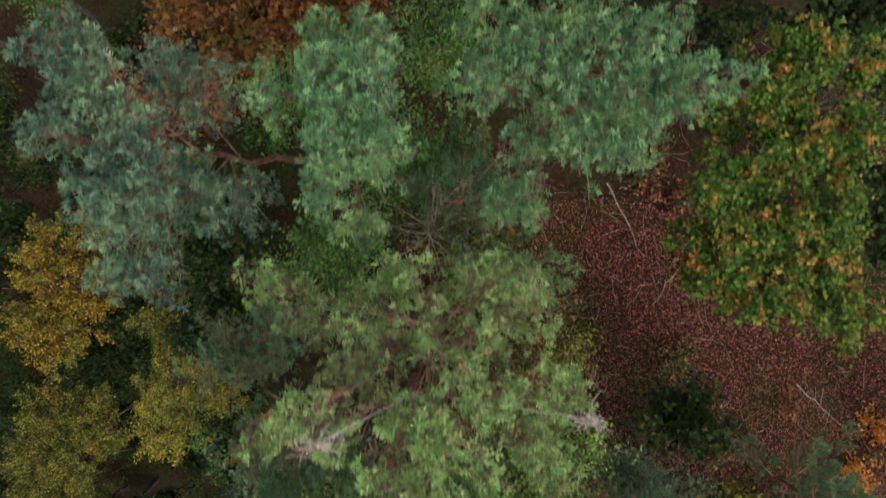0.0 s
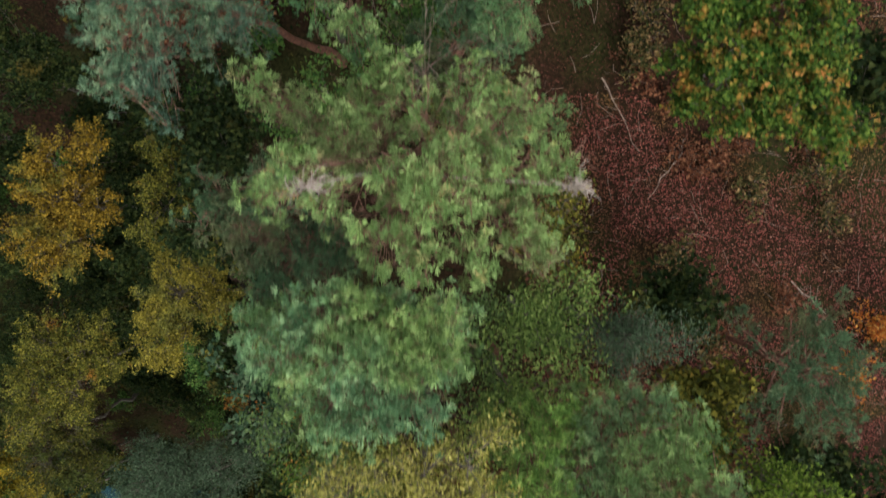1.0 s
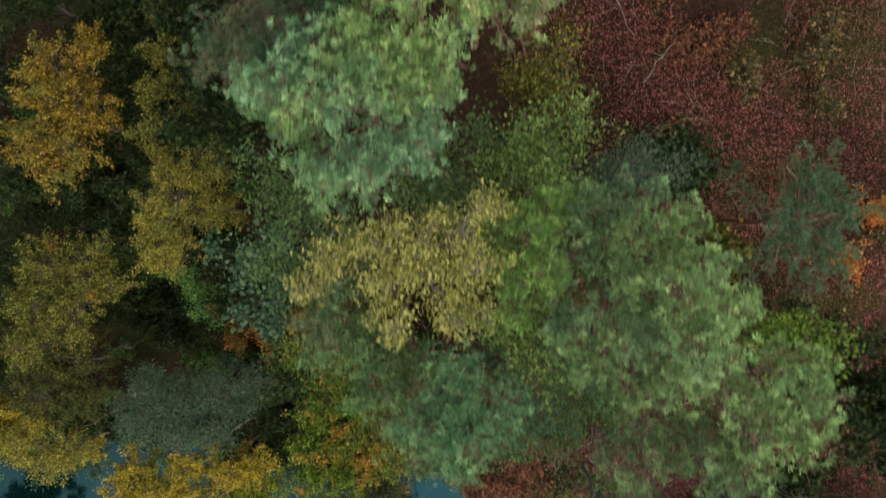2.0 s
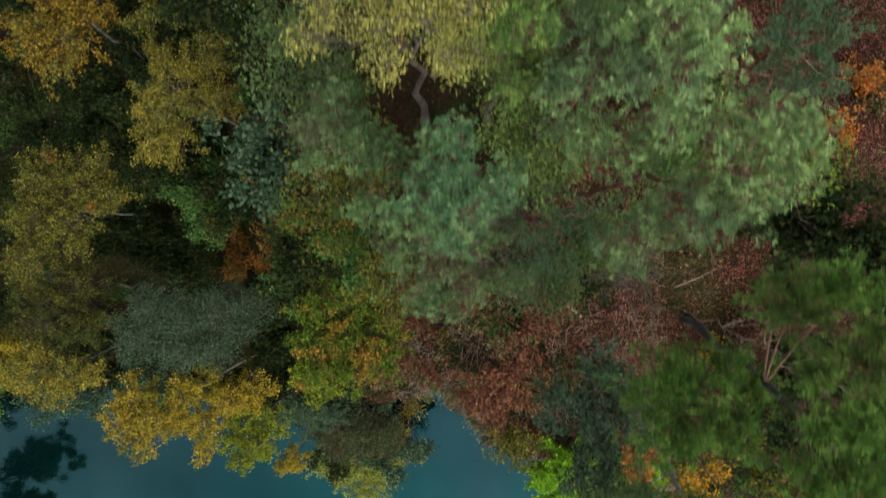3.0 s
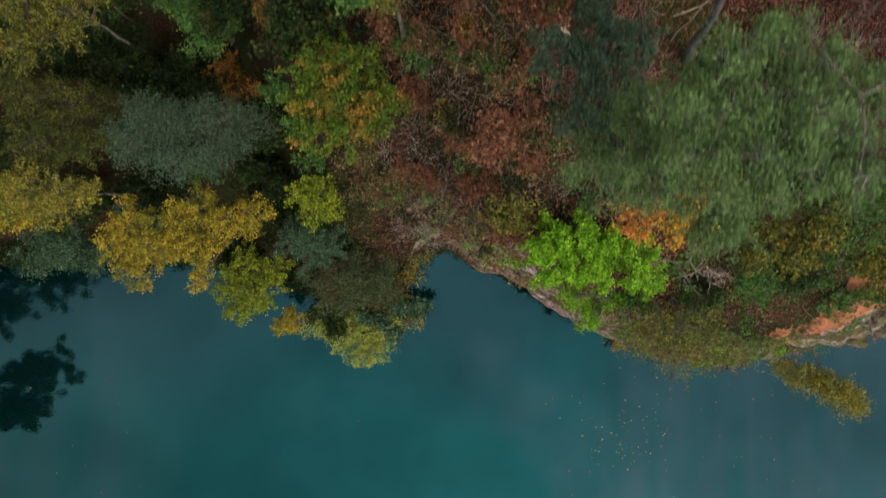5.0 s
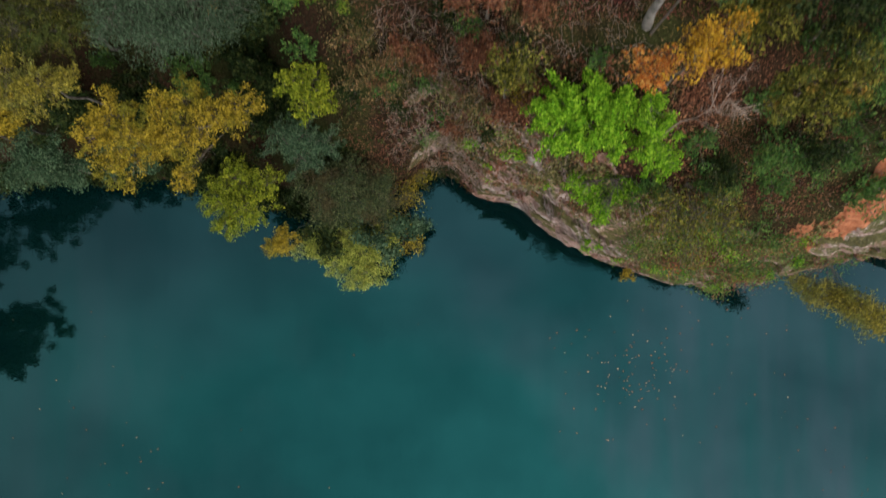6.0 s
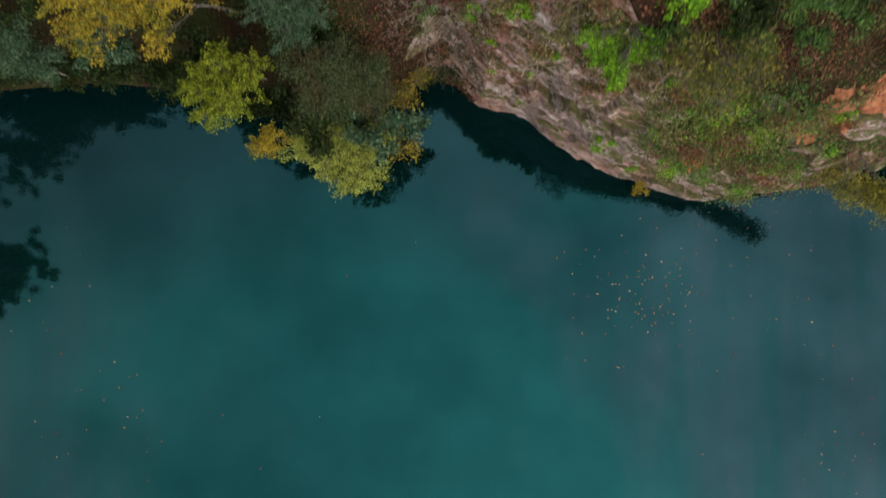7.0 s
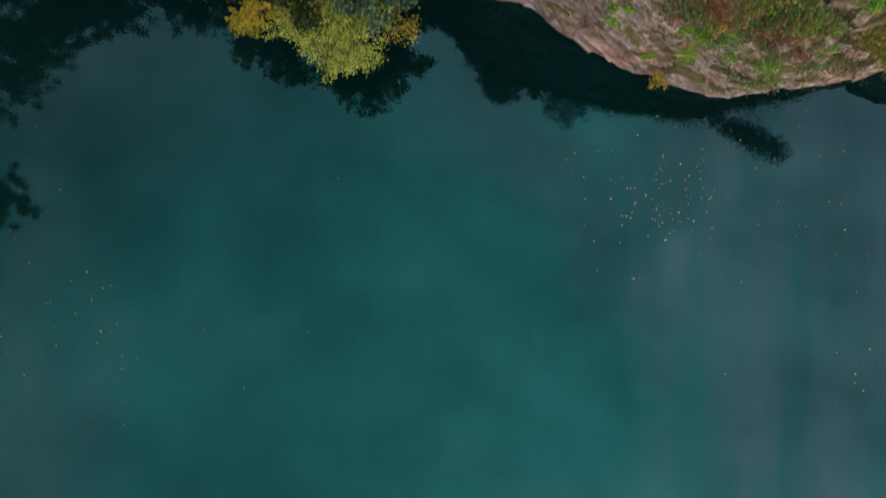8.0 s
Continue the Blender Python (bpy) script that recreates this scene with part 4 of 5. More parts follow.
lobed_pine("rounded blue-green pine with a dense top", "blue", (-0.8, -5.0), [(-1.62, -4.75, 47.7, 0.46), (-0.92, -4.79, 48, 0.56), (-0.28, -4.87, 48, 0.52), (-2.2, -5.5, 47.7, 0.54), (-1.32, -5.44, 48, 0.6), (-0.6, -5.44, 48, 0.6), (0.13, -5.43, 48, 0.44), (-1.65, -6.51, 47, 0.58), (-0.92, -6.54, 47.2, 0.52), (-0.12, -6.15, 47.7, 0.5), (0.37, -4.87, 48, 0.36), (-2.77, -5.21, 46.8, 0.54)], 15, bare=0.04, dense=74)
lobed_pine("green pine with an open flattened crown", "silver", (4.0, -8.0), [(3.32, -6.96, 44.8, 0.52), (4.29, -6.74, 44.8, 0.54), (5.1, -7.06, 44.8, 0.35), (2.93, -7.93, 45.1, 0.58), (3.91, -7.72, 45.4, 0.62), (4.63, -7.72, 45.4, 0.46), (5.29, -8.12, 45.8, 0.4), (4.53, -8.65, 46.8, 0.6), (3.9, -8.62, 45.8, 0.6), (5.39, -8.94, 46.6, 0.39), (4.89, -9.48, 46.8, 0.6), (4.17, -9.47, 46.2, 0.58), (3.39, -9.06, 45.4, 0.62), (2.89, -9.45, 44.8, 0.54), (4.63, -10.38, 46.0, 0.49), (4.19, -10.53, 44.8, 0.65), (3.41, -10.16, 44.4, 0.61)], 16)
lobed_pine("young fresh green pine beside the birch", "fresh", (2.0, -7.4), [(1.94, -7.62, 45.4, 0.57), (2.37, -6.98, 45.0, 0.48), (1.58, -8.45, 45.4, 0.43), (2.15, -8.34, 45.4, 0.43), (1.85, -9.16, 44.4, 0.39)], 27)
lobed_pine("grey-green pine with long bare limbs", "silver", (5.0, -10.4), [(5.36, -10.2, 45.9, 0.45), (6.11, -10.24, 46.2, 0.58), (7.21, -9.98, 45.4, 0.46), (7.07, -10.53, 46.2, 0.41), (6.49, -10.91, 46.2, 0.58), (6.98, -11.4, 46.2, 0.44), (5.82, -11.11, 46.2, 0.53), (5.5, -11.52, 45.8, 0.45), (5.3, -11.44, 45.0, 0.48), (4.87, -11.94, 44.4, 0.56), (5.92, -11.88, 46.2, 0.48), (5.38, -12.19, 45.6, 0.46), (4.37, -12.45, 44.2, 0.62)], 18, bare=0.25, dense=62)
lobed_pine("pale green pine above the bracken slope", "green", (0.6, -10.6), [(0.56, -10.85, 44.6, 0.67), (0.23, -11.51, 44.6, 0.67), (1.0, -11.63, 44.6, 0.72), (0.67, -12.08, 44.1, 0.63), (1.59, -11.21, 44.3, 0.51), (-0.26, -11.65, 43.8, 0.53), (0.57, -10.34, 44.6, 0.56)], 17)
lobed_pine("dull green lower pine skirting the bracken slope", "dull", (0.5, -12.2), [(-0.3, -11.83, 40.2, 0.88), (-0.79, -12.48, 39.6, 0.61), (0.27, -12.64, 39.6, 1.06), (1.65, -11.89, 39.6, 0.91), (-0.21, -13.5, 39.0, 0.86), (1.04, -13.66, 39.0, 0.94), (2.32, -13.34, 38.8, 0.79), (-0.15, -14.19, 38.6, 0.56)], 26, bare=0.25, dense=50)
lobed_pine("teal green pine below the birch", "dull", (-1.4, -9.6), [(-2.08, -9.33, 42.8, 0.68), (-2.54, -10.15, 42.3, 0.58), (-1.45, -10.07, 42.8, 0.68), (-0.7, -10.45, 42.8, 0.62), (-1.3, -11.54, 41.8, 0.6)], 28)
lobed_pine("large bright green pine with a dark bare trunk", "bright", (10.5, -15.4), [(6.42, -14.36, 47.8, 0.43), (6.72, -13.22, 46.6, 0.52), (6.49, -13.5, 46.2, 0.44), (7.46, -13.17, 46.8, 0.51), (6.41, -15.38, 47.8, 0.47), (6.92, -14.96, 47.8, 0.47), (6.23, -16.15, 47.8, 0.39), (6.83, -16.32, 47.8, 0.51), (6.57, -16.92, 47.8, 0.47), (6.96, -15.72, 47.8, 0.47), (7.19, -14.1, 47.8, 0.51), (7.25, -17.18, 47.8, 0.51), (8.05, -15.22, 47.4, 0.71), (8.04, -16.73, 47.4, 0.71), (4.59, -15.55, 44.8, 0.55), (5.04, -14.89, 44.8, 0.53), (4.81, -16.32, 44.8, 0.55), (5.47, -15.55, 44.8, 0.6), (5.3, -16.21, 44.8, 0.44), (6.13, -14.89, 44.4, 0.48), (7.17, -15.62, 43.2, 0.67), (6.88, -16.62, 43.0, 0.68)], 19, bark=M_DARK_BARK, under=0.12, length=0.13, bare=0.05)
pine("pine_tree", "low dark teal pine under taller trees", 10.0, -7.0, 40.9, 1.9, 2.3, "dark", seed=20, limbs=24, bare=0.2)
pine("pine_tree", "green pine with needles coloured dark for its neighbours' shade", 0.6, 1.0, 42.6, 2.0, 1.6, "dark", seed=21, limbs=22, bare=0.3)
pine("pine_tree", "green pine with needles coloured dark for its neighbours' shade", 3.1, -11.7, 39.5, 2.2, 1.9, "dark", seed=23, limbs=22, bare=0.3)
pine("pine_tree", "dull green pine below its taller neighbours", 1.4, -0.9, 43.4, 1.5, 1.0, "dull", seed=25, limbs=20, bare=0.3)

# ---- broad-leaved trees of the plateau ----
lobed_tree("oak_tree", "spreading oak turning from green to orange", "oak", (8.1, 1.2), [(6.28, 2.74, 44.6, 0.59), (5.68, 2.53, 44.0, 0.56), (7.12, 3.49, 44.6, 0.85), (8.08, 3.49, 44.6, 0.64), (5.55, 1.14, 44.6, 0.59), (6.5, 1.68, 44.6, 0.7), (7.36, 1.9, 44.6, 0.64), (8.16, 2.11, 44.6, 0.64), (5.18, 0.87, 44.6, 0.37), (5.99, 0.29, 44.6, 0.59), (6.95, 0.61, 44.6, 0.64), (7.91, 0.62, 44.6, 0.7), (5.15, -0.15, 44.0, 0.5), (5.78, -0.46, 44.6, 0.59), (6.74, -0.24, 44.6, 0.64), (7.71, -0.45, 44.6, 0.64), (5.27, -0.82, 44.0, 0.47), (6.22, -1.2, 44.6, 0.59), (7.07, -1.09, 44.6, 0.59), (7.67, -1.63, 44.6, 0.39), (8.2, -1.41, 44.6, 0.59)], 31, per=1000, size=0.1, spread=0.1)
broadleaf("oak_tree", "small oak with green and orange leaves", 13.2, 4.6, 43, 2.6, 2.6, "oak", seed=32, n=4500, size=0.16, limbs=20)
lobed_tree("birch_tree", "slender birch with fine yellow-green leaves", "pale", (-0.2, -7.6), [(-1.89, -7.94, 45.9, 0.5), (-2.1, -8.54, 45.8, 0.36), (-0.94, -7.74, 46.4, 0.57), (-0.09, -7.74, 46.4, 0.62), (0.68, -7.55, 46.4, 0.57), (1.17, -7.05, 46.1, 0.39), (0.96, -8.31, 46.4, 0.47), (0.11, -8.5, 46.4, 0.62), (-0.65, -8.6, 46.4, 0.52), (0.49, -9.07, 46.4, 0.43), (-0.46, -9.26, 46.4, 0.36), (1.06, -9.07, 46.4, 0.34)], 33, per=760, size=0.075, spread=0.13, bark=M_BIRCH_BARK, hang=0.9, cheap=False, slim=0.45)
broadleaf("willow_tree", "small olive-grey willow at the edge of the clearing", 4.7, -6.0, 42.4, 1.25, 0.95, "greywillow", seed=34, n=5200, size=0.07, limbs=22, spread=0.22)
lobed_tree("willow_tree", "dense dull blue-green willow on the slope", "greywillow", (6.2, -16.6), [(5.11, -15.94, 38.2, 0.65), (5.43, -16.92, 38.2, 0.98), (6.41, -16.6, 38.2, 0.65), (3.79, -17.24, 38.2, 0.79), (4.77, -17.57, 38.2, 0.82), (6.08, -17.74, 38.2, 0.69), (5.09, -18.72, 38.2, 0.79), (5.41, -19.54, 38.2, 0.62), (4.27, -19.37, 38.2, 0.46)], 35, per=520, size=0.1)
lobed_tree("ash_tree", "open green ash with grey branches showing", "ash", (9.0, -19.6), [(4.9, -20.4, 38.2, 0.8), (7.4, -22.6, 40.6, 0.75), (5.75, -19.2, 39.5, 0.8), (6.4, -20.0, 40.0, 0.8), (7.0, -19.3, 41.0, 0.8), (7.9, -22.4, 41.0, 0.8), (6.07, -19.36, 40.8, 0.71), (6.2, -19.23, 42.8, 0.63), (6.55, -19.07, 43.8, 0.59), (7.14, -18.48, 43.8, 0.59), (7.85, -18.72, 43.8, 0.71), (8.67, -19.08, 43.8, 0.71), (9.5, -19.32, 43.8, 0.65), (5.72, -20.24, 43.8, 0.71), (6.66, -20.13, 43.8, 0.83), (7.61, -20.02, 43.8, 0.83), (8.33, -20.38, 44.2, 0.8), (9.61, -20.5, 43.8, 0.71), (5.78, -20.64, 40.8, 0.71), (6.01, -21.46, 41.4, 0.83), (6.18, -21.19, 43.8, 0.77), (7.25, -21.2, 43.8, 0.77), (8.31, -21.44, 43.8, 0.71), (9.48, -21.56, 43.8, 0.65), (6.42, -21.84, 43.8, 0.45), (7.48, -21.96, 43.8, 0.41), (5.26, -20.99, 38.8, 0.87)], 36, per=900, size=0.085, slim=0.45, spread=0.13, bark=M_ASH_BARK, twig=M_ASH_BARK, bare=0.15)
broadleaf("maple_tree", "narrow light green maple beside the pines", 9.5, -10.4, 41.2, 0.9, 0.8, "spring", seed=37, n=2500, size=0.12, limbs=14)
lobed_tree("oak_tree", "round green oak flecked with orange leaves", "turning", (-4.0, -16.4), [(-4.87, -14.85, 28.7, 1.16), (-3.42, -14.86, 28.7, 1.16), (-5.36, -16.41, 28.7, 1.11), (-3.92, -16.42, 28.7, 1.4), (-2.47, -16.43, 28.7, 1.16), (-4.89, -17.86, 28.7, 1.01), (-3.44, -17.87, 28.7, 1.01), (-1.99, -17.16, 28.7, 0.68)], 38, per=601, size=0.113, group="trees of the lower slope")
lobed_tree("oak_tree", "low yellow-green oak sapling", "lime", (-6.8, -19.2), [(-7.5, -19.5, 18.6, 1.0), (-6.4, -19.3, 18.4, 0.9), (-6.9, -20.5, 18.0, 1.0), (-5.9, -20.3, 17.6, 0.8)], 39, per=330, size=0.14)
lobed_tree("rowan_tree", "small orange-yellow rowan on the cliff top", "rowan", (9.9, -22.0), [(9.84, -21.51, 32.2, 0.72), (9.27, -22.26, 32.2, 0.72), (10.41, -22.08, 32.2, 0.56), (10.83, -21.13, 32.2, 0.45)], 40, per=300, size=0.11, spread=0.16)
lobed_tree("rowan_tree", "small red-orange rowan on the cliff top", "orange", (8.9, -21.6), [(8.94, -21.98, 29, 0.73), (8.3, -21.54, 29, 0.6), (9.38, -21.22, 29, 0.54)], 44, per=240, size=0.12)
lobed_tree("hawthorn_tree", "olive-green hawthorn above the cliff", "olive", (15.2, -22.2), [(14.15, -22.6, 29.7, 0.94), (15.19, -23.23, 29.7, 1.0), (16.23, -22.6, 29.7, 0.94), (16.45, -21.34, 29.7, 0.94), (13.52, -23.43, 29.7, 0.62)], 41, per=420, size=0.12)
broadleaf("hawthorn_tree", "dark green hawthorn above the cliff", 18.5, -21.0, 30.0, 2.6, 1.8, "green", seed=42, n=4500, size=0.13, limbs=18)
broadleaf("hawthorn_tree", "dark green hawthorn above the cliff", 20.0, -16.5, 38.5, 3.2, 3.0, "green", seed=43, n=5000, size=0.14, limbs=18)

for k, (x, y, top, r, tone) in enumerate([(2.6, -5.6, 42.4, 1.5, "fresh"), (2.1, -7.8, 43.8, 1.5, "fresh"), (2.8, -9.7, 42.5, 1.5, "fresh"), (-2.6, -8.2, 41.5, 1.4, "ash"), (-2.0, -10.2, 40.8, 1.3, "olive"), (2.9, -3.6, 41.0, 1.1, "olive"),
                                          (-2.8, -0.6, 40.5, 1.6, "green"), (0.9, -0.4, 41.0, 1.4, "olive"), (-1.2, -13.6, 36.5, 1.5, "olive"), (3.8, -13.4, 36.5, 1.4, "ash"), (-3.4, -11.4, 36.0, 1.5, "oak"), (7.2, -9.8, 38.5, 1.3, "green"),
                                          (0.2, -6.1, 42.6, 1.4, "ash"), (-3.6, -6.3, 40.5, 1.4, "ash"), (5.2, -12.2, 38.0, 1.3, "ash"), (-0.6, 1.8, 41.5, 1.4, "green"), (-0.1, 5.0, 41.5, 1.5, "green"), (-3.4, 3.6, 41.0, 1.3, "green")]):
    label = {"green": "young green tree between the pines", "olive": "young olive-yellow tree between the pines", "ash": "dull grey-green sallow below the pines", "fresh": "young fresh green tree between the pines", "oak": "young oak with orange leaves on the bank"}[tone]
    broadleaf("young_tree", label, x, y, top, r, r * 0.95, tone, seed=500 + k, n=int(1900 * r * r + 500), size=0.1, limbs=20, group="young trees of the plateau", spread=0.24)

# ---- trees of the lower slope and the shore ----
def slope_tree(name, label, x, y, top, rx, ry, tone, **kw):
    kw["n"], kw["size"] = int(kw["n"] * 2.1), kw["size"] * 0.64
    kw.setdefault("twiggy", 0.6)
    return broadleaf(name, label, x, y, top, rx, ry, tone, group="trees of the lower slope", cheap=True, **kw)


lobed_tree("birch_tree", "golden-brown birch on the lower slope", "amber", (-15.4, -1.8), [(-15.72, -0.36, 30.6, 1.1), (-13.96, 0.31, 30.6, 0.84), (-15.95, -1.91, 30.6, 1.5), (-14.63, -2.12, 30.6, 1.28), (-16.18, -3.9, 30.6, 1.33), (-15.07, -3.9, 30.6, 1.15), (-13.52, -2.34, 30.6, 0.79), (-15.3, -4.89, 30.6, 0.62)], 51, per=574, size=0.100, bark=M_BIRCH_BARK, group="trees of the lower slope")
lobed_tree("birch_tree", "narrow yellow-green birch on the lower slope", "olive", (-10.9, -1.2), [(-10.93, -0.06, 31, 0.83), (-11.14, -1.48, 31, 0.91), (-10.44, -0.49, 30, 0.72), (-11.36, -3.11, 31, 0.79), (-10.35, -2.01, 29, 0.75)], 52, per=574, size=0.095, bark=M_BIRCH_BARK, group="trees of the lower slope")
lobed_tree("birch_tree", "soft olive-yellow birch on the lower slope", "olivegold", (-9.9, -6.0), [(-10.47, -5.88, 30.5, 1.45), (-11.47, -6.77, 30.5, 1.0), (-9.58, -4.98, 30.5, 1.15), (-8.91, -3.87, 30.5, 0.71), (-10.47, -8.11, 30.5, 1.0), (-8.69, -6.32, 30.5, 0.93), (-11.36, -8.22, 30.5, 0.76), (-11.72, -4.13, 28.5, 0.9)], 53, per=711, size=0.078, bark=M_BIRCH_BARK, group="trees of the lower slope")
lobed_tree("birch_tree", "broad olive birch on the lower slope", "olive", (-18.4, -10.4), [(-19.37, -8.95, 24.6, 1.58), (-17.47, -8.95, 24.6, 1.58), (-15.97, -9.62, 24.6, 0.98), (-19.91, -10.86, 24.6, 1.63), (-18.01, -11.13, 24.6, 1.42), (-20.32, -12.77, 24.6, 1.09), (-16.38, -7.86, 24.6, 0.71)], 54, per=519, size=0.100, bark=M_BIRCH_BARK, group="trees of the lower slope")
lobed_tree("birch_tree", "dark olive birch on the lower slope", "darkolive", (-21.8, -14.6), [(-23.27, -13.98, 19, 1.76), (-20.71, -14.64, 19, 1.92), (-22.96, -16.54, 19, 1.92), (-20.41, -16.88, 19, 1.6)], 55, per=451, size=0.108, bark=M_BIRCH_BARK, group="trees of the lower slope")
lobed_tree("birch_tree", "yellow birch above the water", "olivegold", (-21.6, -18.6), [(-23.62, -19.42, 19, 1.76), (-21.39, -19.75, 19, 1.44), (-19.46, -19.44, 19, 0.83)], 77, per=451, size=0.108, bark=M_BIRCH_BARK, group="trees of the lower slope")
lobed_tree("willow_tree", "wide grey-blue willow above the shore", "greywillow", (-12.8, -15.6), [(-15.18, -15.76, 21.5, 1.56), (-16.08, -17.1, 21.5, 1.26), (-13.68, -16.36, 21.5, 1.74), (-11.88, -16.07, 21.5, 1.44), (-13.99, -17.86, 21.5, 1.44), (-11.89, -17.87, 21.5, 1.14), (-10.66, -15.68, 19.5, 1.42)], 56, per=519, size=0.095, spread=0.2, group="trees of the lower slope")
lobed_tree("birch_tree", "golden birch leaning out over the water", "gold", (-12.5, -19.6), [(-17.75, -21.21, 18, 1.38), (-18.74, -22.52, 18, 1.05), (-16.77, -22.52, 18, 1.51), (-18.05, -24.09, 17, 1.07), (-14.96, -21.06, 18, 1.18), (-15.69, -22.75, 17, 0.87)], 57, per=519, size=0.108, deep=1.4, bark=M_BIRCH_BARK, group="trees of the lower slope")
lobed_tree("birch_tree", "golden-green birch leaning out over the water", "gold", (-10.8, -19.0), [(-13.81, -20.41, 18, 1.31), (-13.83, -22.7, 18, 1.18), (-13.96, -24.54, 17, 0.74), (-12.18, -21.24, 18, 1.38), (-10.7, -20.75, 18, 1.18)], 58, per=492, size=0.108, deep=1.4, bark=M_BIRCH_BARK, group="trees of the lower slope")
lobed_tree("alder_tree", "rounded yellow-green alder at the water's edge", "lime", (-11.6, -23.2), [(-13.04, -23.99, 10.8, 1.53), (-14.13, -25.45, 10.8, 1.31), (-12.31, -25.81, 10.8, 1.53), (-13.69, -26.97, 10.8, 0.8), (-10.86, -24.18, 10.8, 1.02)], 59, per=492, size=0.108, deep=1.3, group="trees of the lower slope")
lobed_tree("pine_tree", "small teal pine among the shore trees", "willow", (-7.6, -21.6), [(-8.6, -22.2, 16.0, 1.1), (-7.4, -21.9, 16.4, 1.2), (-6.4, -22.6, 15.6, 1.1), (-7.8, -23.2, 15.2, 1.1)], 60, per=574, size=0.086, group="trees of the lower slope")
lobed_tree("alder_tree", "dull dark green alder at the water's edge", "muted", (-4.8, -23.2), [(-7.2, -24.6, 12.6, 1.5), (-5.6, -24.4, 13.0, 1.6), (-4.0, -24.6, 12.4, 1.5), (-5.2, -25.6, 11.6, 1.6), (-3.6, -25.6, 10.8, 1.3), (-6.8, -25.8, 10.6, 1.3)], 61, per=547, size=0.100, spread=0.2, group="trees of the lower slope")
lobed_tree("willow_tree", "pale yellow-green willow bough over the water", "yellowgreen", (-5.2, -25.2), [(-6.71, -27.92, 7.3, 1.72), (-5.14, -28.71, 7.3, 2.17), (-5.14, -30.36, 7.3, 1.26), (-7.11, -29.29, 7.3, 1.17), (-3.88, -27.92, 7.3, 1.45), (-8.49, -28.31, 7.3, 1.26)], 62, per=519, size=0.100, group="trees of the lower slope")
lobed_tree("willow_tree", "bright orange-yellow sallow over the water", "gold", (-8.8, -25.4), [(-10.54, -27.92, 7.5, 1.09), (-11.32, -28.31, 7.5, 0.78)], 63, per=465, size=0.103, group="trees of the lower slope")
lobed_tree("willow_tree", "sparse yellow sallow against the cliff foot", "gold", (-2.4, -23.6), [(-2.09, -24.61, 5.2, 1.06), (-2.91, -26.66, 5.2, 1.06), (-1.27, -28.29, 5.2, 0.57), (-0.86, -23.18, 5.2, 0.82), (-2.29, -28.29, 5.2, 0.73)], 64, per=164, size=0.113, spread=0.22, group="trees of the lower slope")
slope_tree("maple_tree", "green and yellow maple in a hollow of the slope", -12.6, -9.6, 20.8, 2.2, 2.2, "green", seed=65, n=6899, size=0.210, limbs=22)
lobed_tree("maple_tree", "orange-leaved maple sapling on the steep bank", "orangeleaf", (-8.0, -10.8), [(-7.0, -10.5, 27.6, 0.8), (-6.2, -11.4, 27.5, 0.85), (-7.2, -12.0, 27.6, 0.8), (-6.3, -12.8, 27.4, 0.7), (-7.1, -8.2, 30.6, 0.7)], 66, spread=0.2, per=355, size=0.113, group="trees of the lower slope")
lobed_tree("maple_tree", "orange-leaved maple sapling on the slope", "orangeleaf", (-12.6, -12.0), [(-13.0, -11.4, 15.2, 1.1), (-12.4, -12.6, 14.8, 1.2), (-12.8, -13.8, 14.2, 0.9)], 67, per=355, size=0.121, group="trees of the lower slope")
# maple and alders in the shade tone: the slope's darkness painted into the leaves
slope_tree("maple_tree", "green maple with leaves coloured dark for its neighbours' shade", -15.6, -6.6, 21.5, 2.6, 2.4, "shade", seed=68, n=5750, size=0.210, limbs=20)
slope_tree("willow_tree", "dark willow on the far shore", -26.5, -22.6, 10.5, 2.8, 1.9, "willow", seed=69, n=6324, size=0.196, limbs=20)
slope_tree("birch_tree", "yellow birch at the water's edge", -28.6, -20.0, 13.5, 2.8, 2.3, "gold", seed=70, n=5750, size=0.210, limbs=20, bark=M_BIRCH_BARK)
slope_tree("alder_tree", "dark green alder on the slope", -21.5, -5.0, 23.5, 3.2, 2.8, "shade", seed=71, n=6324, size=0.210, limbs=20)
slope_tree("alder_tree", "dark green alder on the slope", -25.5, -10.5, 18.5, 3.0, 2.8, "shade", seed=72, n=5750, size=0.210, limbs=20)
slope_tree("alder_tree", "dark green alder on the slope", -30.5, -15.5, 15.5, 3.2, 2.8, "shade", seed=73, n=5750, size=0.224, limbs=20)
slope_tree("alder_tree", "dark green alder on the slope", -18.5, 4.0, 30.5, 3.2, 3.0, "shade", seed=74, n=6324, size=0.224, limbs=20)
slope_tree("alder_tree", "dark green alder on the slope", -9.2, 4.6, 35.0, 2.4, 2.4, "rust", seed=75, n=5750, size=0.210, limbs=20)
lobed_tree("willow_tree", "yellow willow leaning from the cliff foot", "olivegold", (25.6, -29.2), [(23.1, -30.8, 11.4, 0.6), (24.0, -31.2, 11.6, 0.8), (24.9, -31.6, 11.8, 0.95), (25.9, -32.0, 12.0, 1.0), (26.9, -32.6, 12.0, 1.1), (27.9, -33.0, 11.8, 1.0), (28.6, -33.5, 11.4, 0.8)], 76, per=420, size=0.11, spread=0.2, group="trees of the lower slope")
